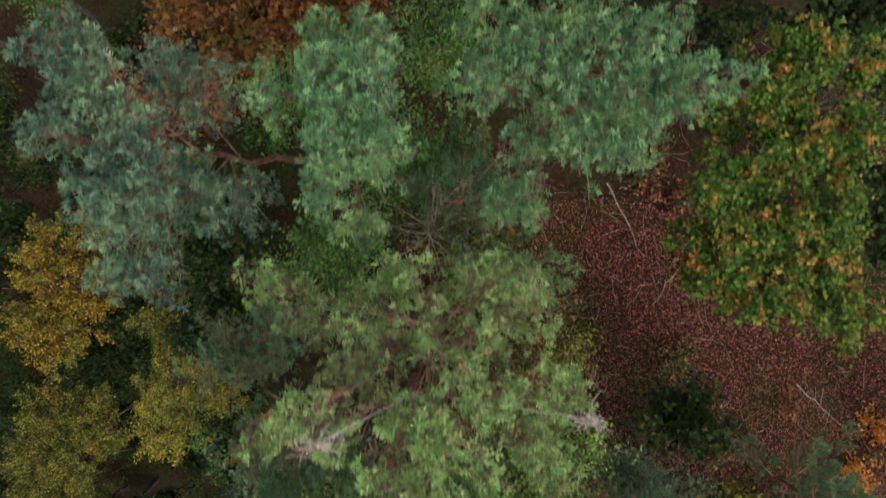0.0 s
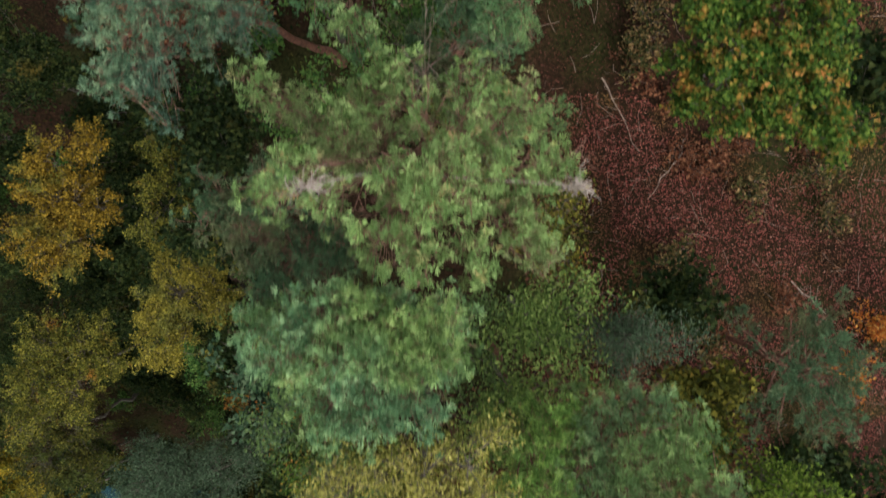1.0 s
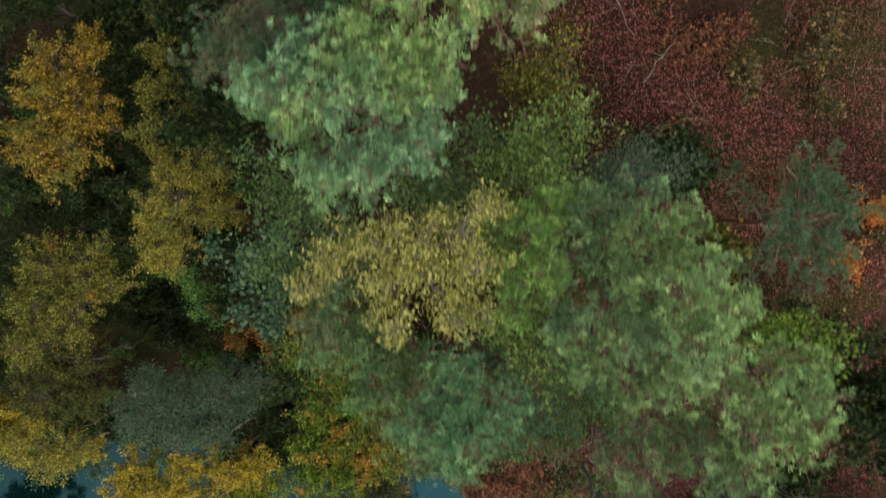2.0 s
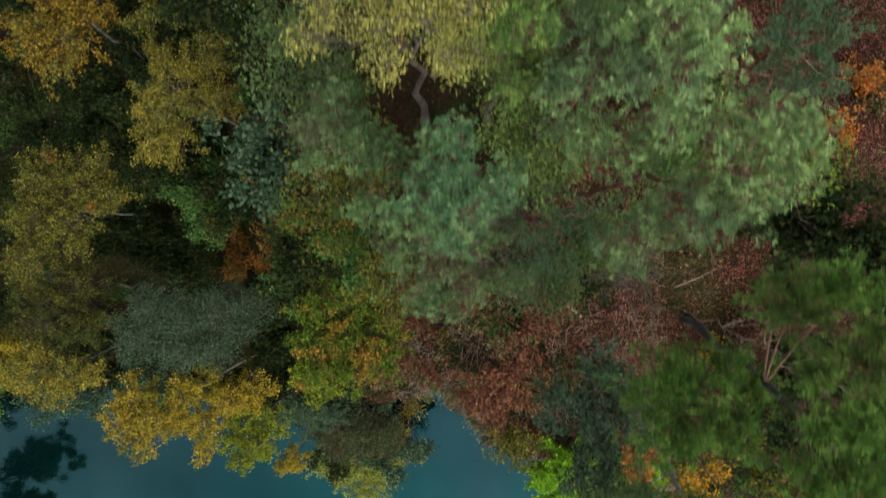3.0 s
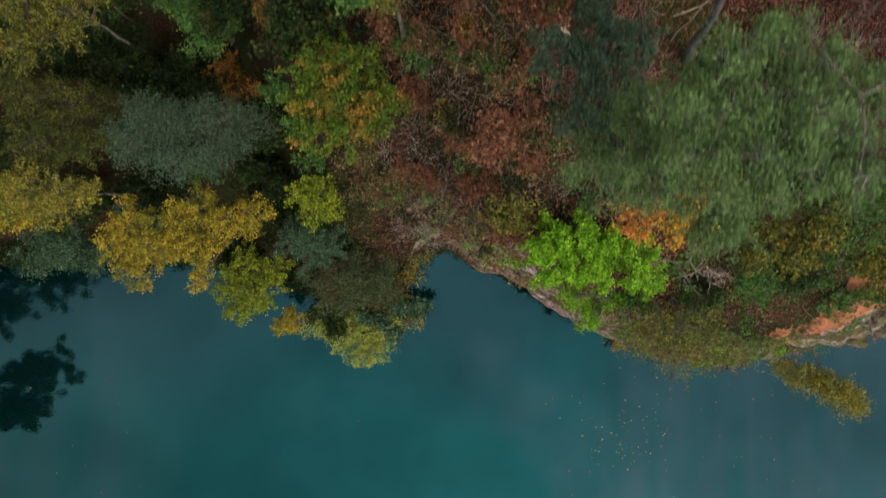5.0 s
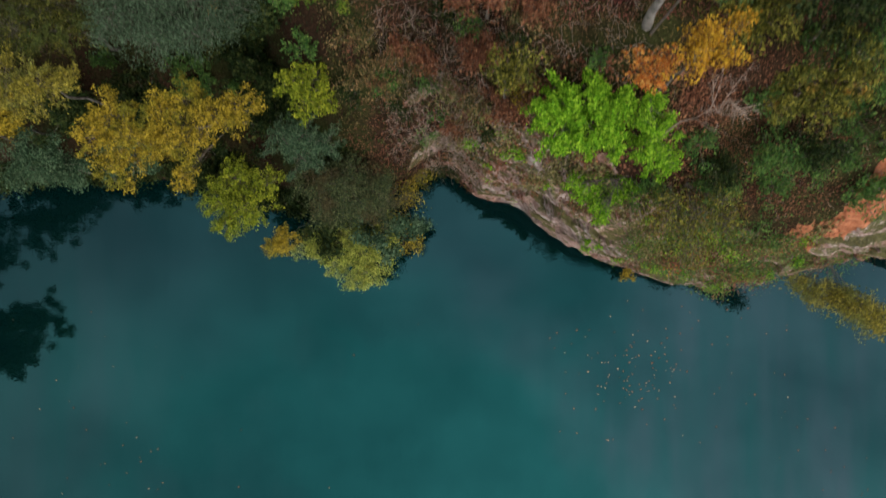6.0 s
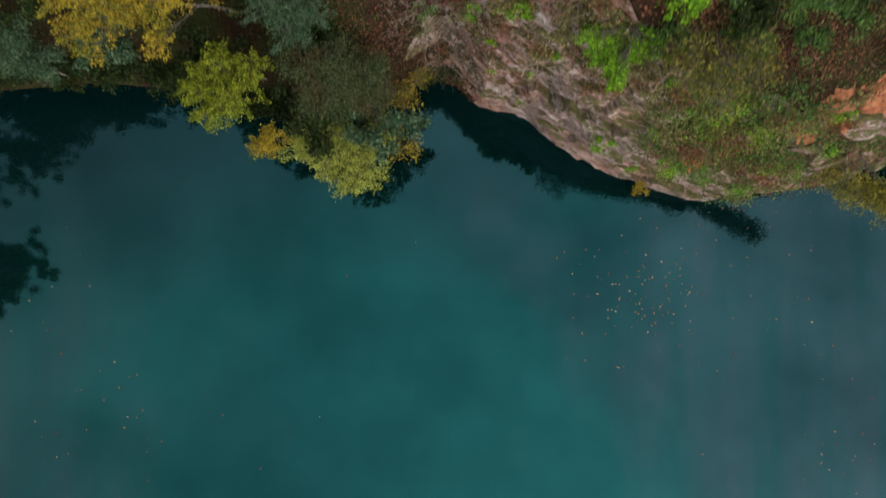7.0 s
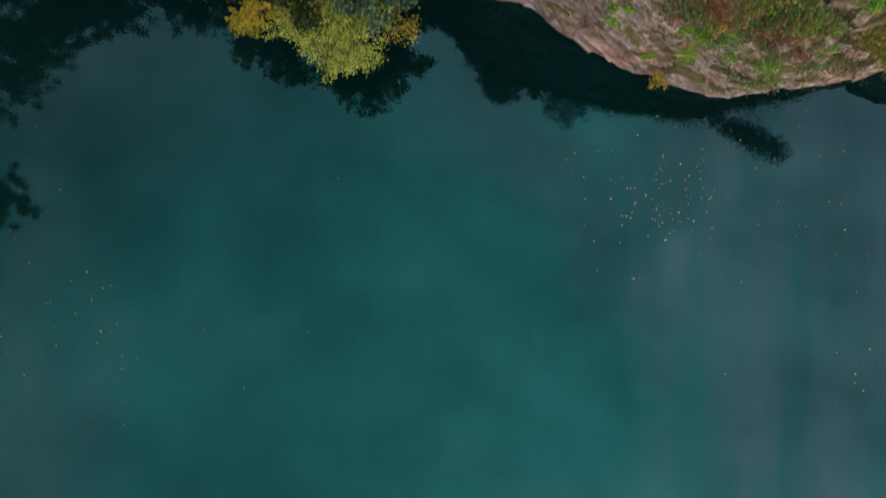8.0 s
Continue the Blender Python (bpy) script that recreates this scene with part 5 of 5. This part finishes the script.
lobed_tree("birch_tree", "sparse olive-leaved birch sapling on the rock spur", "olive", (12.8, -25.2), [(11.04, -27.69, 23, 1.01), (12.47, -28.56, 23, 1.15), (14.05, -27.85, 23, 1.01), (12.76, -27.12, 23, 1.15), (11.33, -26.54, 23, 1.15), (13.91, -26.56, 23, 0.86)], 78, per=48, size=0.11, spread=0.24, forks=12)
for k, (x, y, top, r) in enumerate([(-46.6, -36.6, 27, 3.3), (-43.6, -39.0, 17, 2.4), (-57, -34, 28, 3.8), (-31, -20.4, 14.5, 2.8), (-35.3, -21.4, 18.5, 3.2), (-39, -22.4, 21.5, 3.4), (-41.5, -25.4, 22.0, 3.3), (-49.5, -28.5, 24.5, 3.4), (-36, -12, 24, 3.4)]):
    slope_tree("alder_tree", "tall dark green alder on the side bank", x, y, top, r, r, "fresh" if k < 2 else "green", seed=80 + k, n=16000 if k < 2 else 9000, size=0.21, limbs=30)
for k, (x, y, top, r) in enumerate([(30, -24, 30, 3.4), (26, -18, 37, 3.6), (19, -9, 42, 3.4), (17, -1, 44, 3.2), (22, 4, 44, 3.5), (-2, 9, 45, 3.0), (5, 9.5, 46, 3.2), (-9, 10, 42, 3.0), (-16, 10, 37, 3.2), (-24, 2, 31, 3.4)]):
    slope_tree("oak_tree", "oak with green and yellow leaves in the wood", x, y, top, r, r, "oak" if k % 2 else "green", seed=90 + k, n=3500, size=0.2, limbs=16)


# fillers for the wood's gaps; the shade tone paints their darkness into the leaves
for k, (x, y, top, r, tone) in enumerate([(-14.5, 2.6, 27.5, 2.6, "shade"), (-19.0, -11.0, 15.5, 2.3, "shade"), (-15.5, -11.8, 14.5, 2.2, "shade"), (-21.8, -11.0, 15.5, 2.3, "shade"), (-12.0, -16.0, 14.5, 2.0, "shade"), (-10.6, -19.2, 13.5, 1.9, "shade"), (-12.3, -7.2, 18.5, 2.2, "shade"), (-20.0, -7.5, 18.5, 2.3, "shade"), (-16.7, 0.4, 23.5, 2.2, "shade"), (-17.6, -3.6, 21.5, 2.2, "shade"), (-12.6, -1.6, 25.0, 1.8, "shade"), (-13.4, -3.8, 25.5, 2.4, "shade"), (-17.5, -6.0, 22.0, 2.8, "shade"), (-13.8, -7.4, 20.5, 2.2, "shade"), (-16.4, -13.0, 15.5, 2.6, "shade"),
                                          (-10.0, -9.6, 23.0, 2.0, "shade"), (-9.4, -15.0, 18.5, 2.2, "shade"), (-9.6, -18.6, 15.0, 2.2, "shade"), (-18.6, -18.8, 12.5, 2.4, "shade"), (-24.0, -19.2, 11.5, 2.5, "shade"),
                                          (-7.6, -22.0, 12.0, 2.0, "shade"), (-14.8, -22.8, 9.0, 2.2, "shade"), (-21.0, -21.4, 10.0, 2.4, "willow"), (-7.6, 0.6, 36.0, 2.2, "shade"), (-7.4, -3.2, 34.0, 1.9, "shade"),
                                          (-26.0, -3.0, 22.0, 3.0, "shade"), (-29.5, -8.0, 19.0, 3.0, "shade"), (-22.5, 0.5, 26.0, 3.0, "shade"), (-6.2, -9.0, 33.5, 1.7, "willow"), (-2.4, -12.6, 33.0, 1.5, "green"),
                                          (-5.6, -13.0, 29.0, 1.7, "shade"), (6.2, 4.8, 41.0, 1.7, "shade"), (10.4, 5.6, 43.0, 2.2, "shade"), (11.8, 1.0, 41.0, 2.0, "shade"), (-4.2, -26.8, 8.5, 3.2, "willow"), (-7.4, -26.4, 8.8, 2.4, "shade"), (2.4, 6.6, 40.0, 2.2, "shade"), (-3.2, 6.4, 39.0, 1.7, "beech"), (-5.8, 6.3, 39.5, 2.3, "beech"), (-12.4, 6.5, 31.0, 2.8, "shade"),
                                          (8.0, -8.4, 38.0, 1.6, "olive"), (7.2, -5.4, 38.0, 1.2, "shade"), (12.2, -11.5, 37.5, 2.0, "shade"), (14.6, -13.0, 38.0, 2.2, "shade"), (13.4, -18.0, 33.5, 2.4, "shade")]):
    label = {"willow": "dull grey-green willow filling a gap in the wood", "beech": "rusty orange beech behind the pines", "olive": "olive-yellow hazel in the understorey"}.get(tone, "hazel with shade-darkened green leaves in the understorey")
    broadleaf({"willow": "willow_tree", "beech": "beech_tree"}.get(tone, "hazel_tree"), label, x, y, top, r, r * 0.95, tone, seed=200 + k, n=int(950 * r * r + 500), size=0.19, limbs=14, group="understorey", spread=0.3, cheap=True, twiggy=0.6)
bare_tree("dead_tree", "leafless grey tree between the pines", -0.2, 0.0, 45.0, 1.5, M_TWIG, 301, base=(-0.1, 0.9), n=14, thick=0.013)
bare_tree("dead_tree", "leafless pale shrub on the cliff top", 10.6, -23.6, 32.2, 1.3, M_TWIG, 302, thick=0.022, depth=2.0)
bare_tree("dead_tree", "leafless grey branches among the ash leaves", 9.2, -19.9, 44.6, 2.6, M_GREY_BARK, 303, depth=2.4, n=14, thick=0.02)
bare_tree("dead_tree", "leafless pale branches on the bracken slope", 1.8, -13.2, 34.5, 1.2, M_TWIG, 304, thick=0.02)
bare_tree("dead_tree", "leafless pale sapling beside the large pine", 12.7, -16.8, 38.0, 1.0, M_TWIG, 306, thick=0.014, depth=3)
bare_tree("dead_tree", "leafless pale branches under the large pine", 8.9, -15.0, 41.0, 1.1, M_TWIG, 307, base=(9.6, -14.8), thick=0.011, depth=2.5)
bare_tree("dead_tree", "leafless grey limbs below the pines", 5.8, -13.2, 42.0, 1.4, M_GREY_BARK, 305, base=(4.4, -13.6), depth=2.2, n=12, thick=0.024)


# ---- shrubs ----
lobed_tree("maple_bush", "bright green leafy bush on the cliff edge", "ivy", (6.8, -22.6), [(4.73, -23.02, 26.8, 0.65), (5.66, -22.55, 26.8, 0.88), (6.83, -22.32, 26.8, 0.98), (5.73, -23.69, 26.4, 0.94), (7.12, -23.66, 26.5, 1.08), (7.99, -22.79, 26.8, 0.84), (7.94, -24.28, 26.2, 0.52)], 120, per=900, size=0.13, tilt=0.45, category="bush", cheap=False)
lobed_tree("creeper", "bright green creeper hanging down the rock", "ivy", (9.9, -23.4), [(9.5, -22.77, 26.4, 1.01), (9.97, -23.66, 25.2, 1.12), (10.84, -24.58, 23.6, 0.9)], 121, per=620, size=0.12, tilt=0.5, category="bush", cheap=False, hang=0.5)
lobed_tree("creeper", "bright green creeper hanging low on the rock", "ivy", (9.4, -25.2), [(10.33, -24.93, 21.2, 1.03), (9.26, -25.35, 20.4, 1.27), (7.82, -25.41, 20.4, 0.9), (8.9, -26.4, 19.0, 0.86)], 122, per=620, size=0.12, tilt=0.5, category="bush", cheap=False, hang=0.5)
broadleaf("barberry_bush", "small orange bush on a rock ledge", 15.9, -29.4, 10.4, 0.75, 0.5, "orange", seed=123, n=700, size=0.15, limbs=8, category="bush", spread=0.15)
broadleaf("barberry_bush", "small yellow bush at the foot of the rock", 14.9, -30.5, 1.9, 0.5, 0.5, "gold", base=(14.9, -30.2), seed=124, n=400, size=0.14, limbs=7, category="bush", spread=0.12)


def shrubs(name, label, tone, spots, rng, r=(0.5, 1.1), n=700, size=0.13, group="shrubs of the slope", per=3):
    """A few shapes of one shrub, then copies of them, each turned its own way."""
    made = []
    for k, (x, y) in enumerate(spots):
        z = ground_z(x, y)
        if k < per:
            q = rng.uniform(*r)
            made.append(broadleaf(name, label, x, y, z + q * rng.uniform(1.1, 1.6), q, q, tone, seed=int(rng.integers(1, 9999)), n=int(n * q * q + 150), size=size, limbs=9, category="bush", group=group, spread=0.16, twiggy=0.7))
        else:
            copy_thing(made[int(rng.integers(0, per))], pose(x, y, z - 0.15, 0, 0, rng.uniform(0, 360)) @ Matrix.Diagonal((1, 1, 1, 1)))


def spots_in(n, x0, x1, y0, y1, rng):
    return [(rng.uniform(x0, x1), rng.uniform(y0, y1)) for _ in range(n)]


for k, (x, y, top, r, tone) in enumerate([(14.0, -25.0, 23.0, 1.1, "shade"), (16.2, -24.4, 23.8, 1.3, "green"), (17.8, -24.2, 24.6, 1.2, "shade"), (21.5, -23.6, 26.0, 1.6, "olive"), (24.5, -22.5, 28.0, 1.8, "shade"),
                                          (12.4, -19.8, 30.5, 1.7, "olive"), (16.2, -19.8, 31.0, 1.8, "shade"), (26.5, -26.0, 24.5, 1.5, "green"), (3.6, -21.4, 28.0, 1.0, "olive"), (2.6, -18.6, 30.5, 1.0, "rust")]):
    label = {"green": "green bush with some yellow leaves above the cliff", "shade": "dense dark green bush above the cliff", "olive": "olive-yellow bush above the cliff", "rust": "rust-brown bush on the bracken slope"}[tone]
    broadleaf("hawthorn_bush", label, x, y, top, r, r * 0.9, tone, seed=400 + k, n=int(900 * r * r + 400), size=0.15, limbs=14, category="bush", group="bushes above the cliff", spread=0.24)

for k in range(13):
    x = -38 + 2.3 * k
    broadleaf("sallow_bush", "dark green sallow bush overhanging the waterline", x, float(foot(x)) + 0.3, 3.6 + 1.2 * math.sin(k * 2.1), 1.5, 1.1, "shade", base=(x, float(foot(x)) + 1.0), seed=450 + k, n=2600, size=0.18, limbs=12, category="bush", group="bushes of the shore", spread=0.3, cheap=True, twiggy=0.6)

rs = np.random.default_rng(5)
shrubs("bracken_bush", "rust-brown dead bracken clump on the slope", "rust", spots_in(34, -2, 6, -22, -12.5, rs), rs, (0.5, 0.95))
shrubs("bracken_bush", "rust-brown dead bracken clump in the clearing", "rust", spots_in(16, 5, 14, -12, 4, rs), rs, (0.3, 0.6))
shrubs("bramble_bush", "low green bramble with yellowing leaves", "green", spots_in(20, -3, 8, -22, -10, rs), rs, (0.4, 0.8))
shrubs("heather_bush", "dark brown heather bush on the slope", "mixed", spots_in(24, -5, 6, -23, -13, rs), rs, (0.6, 1.1))
shrubs("heather_bush", "dark green broom bush on the slope", "shade", spots_in(16, -5, 6, -23, -13, rs), rs, (0.5, 1.0))
shrubs("bramble_bush", "low green bramble in the wood", "green", spots_in(40, -28, -5, -20, 8, rs), rs, (0.6, 1.2), size=0.16)
shrubs("bramble_bush", "low green bramble in the clearing", "mixed", spots_in(22, 4, 16, -14, 6, rs), rs, (0.4, 0.8))
shrubs("bramble_bush", "dark green bramble along the cliff top", "green", spots_in(26, 10, 26, -26.5, -19, rs), rs, (0.5, 1.1))
shrubs("rowan_bush", "small yellow rowan bush on the slope", "gold", [(0.8, -16.5), (4.4, -21.6), (1.6, -14.0), (11.5, -16.5), (12.4, -17.4), (6.4, -22.3)], rs, (0.4, 0.7))
shrubs("rowan_bush", "small orange rowan bush in the wood", "orange", [(-6.4, 6.4), (-4.1, 5.8), (-8.2, -8.8), (-10.6, -13.2), (14.5, -8.2), (15.4, -6.5), (-7.4, 6.8)], rs, (0.6, 1.1))


def cliff_plants(name, label, tone, n, x0, x1, s0, s1, rng, r=(0.2, 0.5), per=3, size=0.13, count=150):
    """Tufts and small bushes rooted on ledges of the cliff."""
    made = []
    for k in range(n):
        col = int(np.argmin(np.abs(LAND_X - rng.uniform(x0, x1))))
        row = LAND_SOUTH + int(rng.uniform(s0, s1) / 3 * (FACE_ROWS - 1))
        p = LAND[col, row]
        if k < per:
            q = rng.uniform(*r)
            ob = rooted(name, p)
            tagged(ob, label, "bush", group="plants on the cliff")
            m = int(count * (0.5 + 2 * q))
            pts = rng.normal(size=(m, 3)) * np.array([q, q * 0.7, q * 0.6]) + np.array([0, -0.1, 0.15])
            v, f = leaves(pts, rng, size, normal=np.array([[0, -0.5, 0.8]]), tilt=0.6)
            part("foliage", mesh_of("foliage", v, f, LEAF[tone]), ob)
            stems = [(np.stack([np.zeros(3), e * 0.5 + np.array([0, 0, 0.05]), e]), [0.012, 0.009, 0.004]) for e in pts[:8]]
            v, f = tubes(stems, 4)
            part("stem", mesh_of("stem", v, f, M_TWIG), ob)
            made.append(ob)
        else:
            copy_thing(made[int(rng.integers(0, per))], pose(*p, 0, 0, rng.uniform(-40, 40)))


cliff_plants("fern_clump", "olive-green moss and heather clump on the rock", "mixed", 60, 1, 22, 1.3, 3.0, rs, (0.3, 0.7))
cliff_plants("grass_clump", "tuft of pale dry grass on the rock", "grass", 50, 1, 22, 1.5, 3.0, rs, (0.25, 0.6), size=0.16)
cliff_plants("fern_clump", "fresh green fern on a rock ledge", "ivy", 50, 2, 24, 0.3, 2.8, rs, (0.15, 0.35))
cliff_plants("bramble_clump", "green bramble bush rooted on the rock spur", "ivy", 16, 12.5, 20, 0.5, 2.6, rs, (0.35, 0.6), size=0.11, count=320)
cliff_plants("bramble_clump", "brown-green bramble bush rooted on the rock spur", "mixed", 20, 12.5, 20, 0.5, 2.8, rs, (0.4, 0.8), size=0.12, count=320)
cliff_plants("fern_clump", "olive-green moss and heather clump on the rock", "mixed", 30, 20, 28, 0.4, 2.0, rs, (0.4, 0.8))
cliff_plants("fern_clump", "fresh green fern on a rock ledge", "green", 24, 19, 28, 0.3, 1.8, rs, (0.4, 0.7))
cliff_plants("ivy_clump", "dark green ivy clump on the rock", "green", 60, 12, 20, 0.9, 3.0, rs, (0.3, 0.7))


# ---- broken slabs of the cliff ----
def cliff_slabs(n, rng, x0, x1, s0, s1):
    """Angular slabs that stand proud of the face, their long sides along the bedding."""
    cliff = bpy.data.objects["cliff"]
    made = []
    for k in range(10):
        long, deep, thick = rng.uniform(0.7, 1.5), rng.uniform(0.35, 0.6), rng.uniform(0.25, 0.5)
        bm = bmesh.new()
        for i in range(18):
            q = unit(rng.normal(size=3)) * np.array([long, deep, thick]) * rng.uniform(0.75, 1.1)
            bm.verts.new(np.clip(q, -0.8 * np.array([long, deep, thick]), 0.8 * np.array([long, deep, thick])))
        hull = bmesh.ops.convex_hull(bm, input=bm.verts)
        bmesh.ops.delete(bm, geom=list({v for v in hull["geom_interior"] + hull["geom_unused"] if isinstance(v, bmesh.types.BMVert)}), context="VERTS")
        me = bpy.data.meshes.new("rock_slab")
        bm.to_mesh(me)
        bm.free()
        me.materials.append(M_ROCK)
        made.append(me)
    for k in range(n):
        col = int(np.argmin(np.abs(LAND_X - rng.uniform(x0, x1))))
        row = LAND_SOUTH + int(rng.uniform(s0, s1) / 3 * (FACE_ROWS - 1))
        p, along = LAND[col, row], LAND[min(col + 3, len(LAND_X) - 1), row] - LAND[col - 3, row]
        ob = new("rock_slab", made[int(rng.integers(0, 10))])
        ob.parent = cliff
        ob.matrix_local = pose(*(p + np.array([0, 0.12, -0.1])), rng.uniform(-50, -20), rng.uniform(-22, 2), math.degrees(math.atan2(along[1], along[0])) + rng.uniform(-12, 12)) @ Matrix.Scale(rng.uniform(0.5, 1.25), 4)


cliff_slabs(70, np.random.default_rng(77), 2.5, 27, 0.12, 2.4)


# ---- fallen wood ----
def stick(name, label, a, b, r, mat, rng):
    a, b = np.array(a, float), np.array(b, float)
    p = np.linspace(0, 1, 8)[:, None] * (b - a) + a
    p[1:-1] += rng.normal(size=(6, 3)) * 0.03
    p[:, 2] = [ground_z(x, y) + 0.3 for x, y in p[:, :2]]
    o = rooted(name, p[0])
    tagged(o, label, "branch")
    paths = [(p - p[0], np.linspace(r, r * 0.35, 8))]
    for k in range(4):
        q = p[2 + k]
        paths.append((np.stack([q, q + rng.normal(size=3) * 0.3 * np.array([1, 1, 0.3])]) - p[0], [r * 0.4, r * 0.2]))
    v, f = tubes(paths, 5)
    part("wood", mesh_of("wood", v, f, mat, True), o)


for k, (a, b) in enumerate([((5.6, 1.9), (6.9, -0.6)), ((8.4, -0.6), (7.2, -2.2)), ((12.4, -5.0), (14.0, -6.4)), ((4.0, -18.2), (5.4, -17.2)), ((2.5, -20.5), (3.6, -21.8)), ((9.5, -14.0), (12.0, -13.0)), ((-1.0, -19.5), (1.2, -20.8))]):
    stick("fallen_branch", "bare fallen branch lying on the litter", (*a, 0), (*b, 0), 0.028, M_TWIG, rs)
stick("fallen_log", "pale barkless log lying on the bracken slope", (4.3, -13.9, 0), (5.8, -15.1, 0), 0.13, M_LOG, rs)


# ---- loose leaves and undergrowth that nobody could count ----
def litter(name, label, tone, n, box, size, rng, lift=0.02, tilt=0.5, category="leaves"):
    p, nm = land_points(n, rng, *box)
    v, f = leaves(p + nm * lift + np.array([0, 0, 1]) * rng.random((len(p), 1)) * lift * 6, rng, size, normal=nm, tilt=tilt, slim=0.9, cheap=True)
    tagged(new(name, mesh_of(name, v, f, LEAF[tone])), label, category, kind="stuff")


litter("leaf_litter", "red-brown bracken and fallen leaves on the clearing floor", "red", 62000, (3, 17, -12, -1.2), 0.055, rs, 0.05)
litter("leaf_litter", "thin fallen leaves below the oak, browner and darkened for shade", "wood", 16000, (3, 17, -1.2, 7), 0.055, rs, 0.05)
litter("leaf_litter", "red-brown fallen leaves under the large pine", "red", 30000, (4.5, 20, -19.5, -12), 0.06, rs, 0.05)
litter("slope_litter", "brown bracken and leaves on the steep slope", "mixed", 34000, (-6, 14, -24, -9), 0.09, rs, 0.06, 0.8)
p_ledge = (0, 13, -25.2, -20.5, 0.55)
litter("ledge_litter", "brown bracken and moss on the cliff's upper ledges", "mixed", 3500, p_ledge, 0.14, rs, 0.08, 0.8)
litter("ledge_litter", "rust-brown dead bracken on the cliff's upper ledges", "rust", 2500, p_ledge, 0.15, rs, 0.1, 0.9)
p_spur = (12, 21.8, -31.5, -24, 0.12)
litter("spur_plants", "brown heather and moss over the rock spur", "mixed", 2600, p_spur, 0.12, rs, 0.06, 0.8, "plants")
litter("spur_plants", "low brown-green plants over the rock spur", "green", 1200, p_spur, 0.12, rs, 0.08, 0.8, "plants")
# near-black leaf colour painted for the shade under the trees
litter("wood_litter", "undergrowth leaves below the slope trees, coloured dark as in shade", "shade", 16000, (-30, 3, -24, 10), 0.16, rs, 0.06, 0.7)
litter("gully_litter", "red-brown bracken in the gully above the spur", "rust", 10000, (11, 20, -27, -20, 0.2), 0.08, rs, 0.06, 0.8)
litter("cliff_grass", "dry grass and moss on the cliff ledges", "mixed", 8000, (12, 21.5, -29.6, -22, 0.25), 0.07, rs, 0.04, 0.7, "grass")


def twig_tangle(name, label, n, box, rng, length=0.9):
    p, nm = land_points(n, rng, *box)
    d = unit(rng.normal(size=p.shape) * np.array([1, 1, 0.35]) + nm * 0.5) * rng.uniform(0.4, 1.3, (len(p), 1)) * length
    paths = [(np.stack([a, a + e * 0.5 + rng.normal(size=3) * 0.08, a + e]), [0.01, 0.008, 0.004]) for a, e in zip(p + nm * 0.05, d)]
    v, f = tubes(paths, 3)
    tagged(new(name, mesh_of(name, v, f, M_TWIG)), label, "twigs", kind="stuff")


twig_tangle("twig_tangle", "tangle of bare grey-brown stems on the slope", 3600, (-3, 9, -22.6, -11), rs)
twig_tangle("twig_tangle", "bare stems and sticks in the clearing", 500, (3, 18, -11, 8), rs)
twig_tangle("twig_tangle", "bare stems on the cliff ledges", 420, (10, 28, -27, -21), rs, 0.6)


def floating(rng):
    pts = [np.column_stack([rng.normal(15.8, 2.6, 76), rng.normal(-37.6, 1.6, 76)]), np.column_stack([rng.normal(31, 2.0, 40), rng.normal(-49, 4, 40)]),
           np.column_stack([rng.normal(-26, 3.5, 34), rng.normal(-47, 4, 34)]), np.column_stack([rng.uniform(9, 28, 70), rng.uniform(-44, -32, 70)]), np.column_stack([rng.uniform(-35, 35, 26), rng.uniform(-62, -32, 26)])]
    p = np.concatenate(pts)
    p = np.column_stack([p, np.full(len(p), 0.012)])
    v, f = leaves(p, rng, 0.13, tilt=0.08, slim=0.8)
    v[:, 2] = np.maximum(v[:, 2], 0.004)
    tagged(new("floating_leaves", mesh_of("floating_leaves", v, f, LEAF["float"])), "fallen leaves adrift on the still water", "leaves", kind="stuff")


floating(rs)
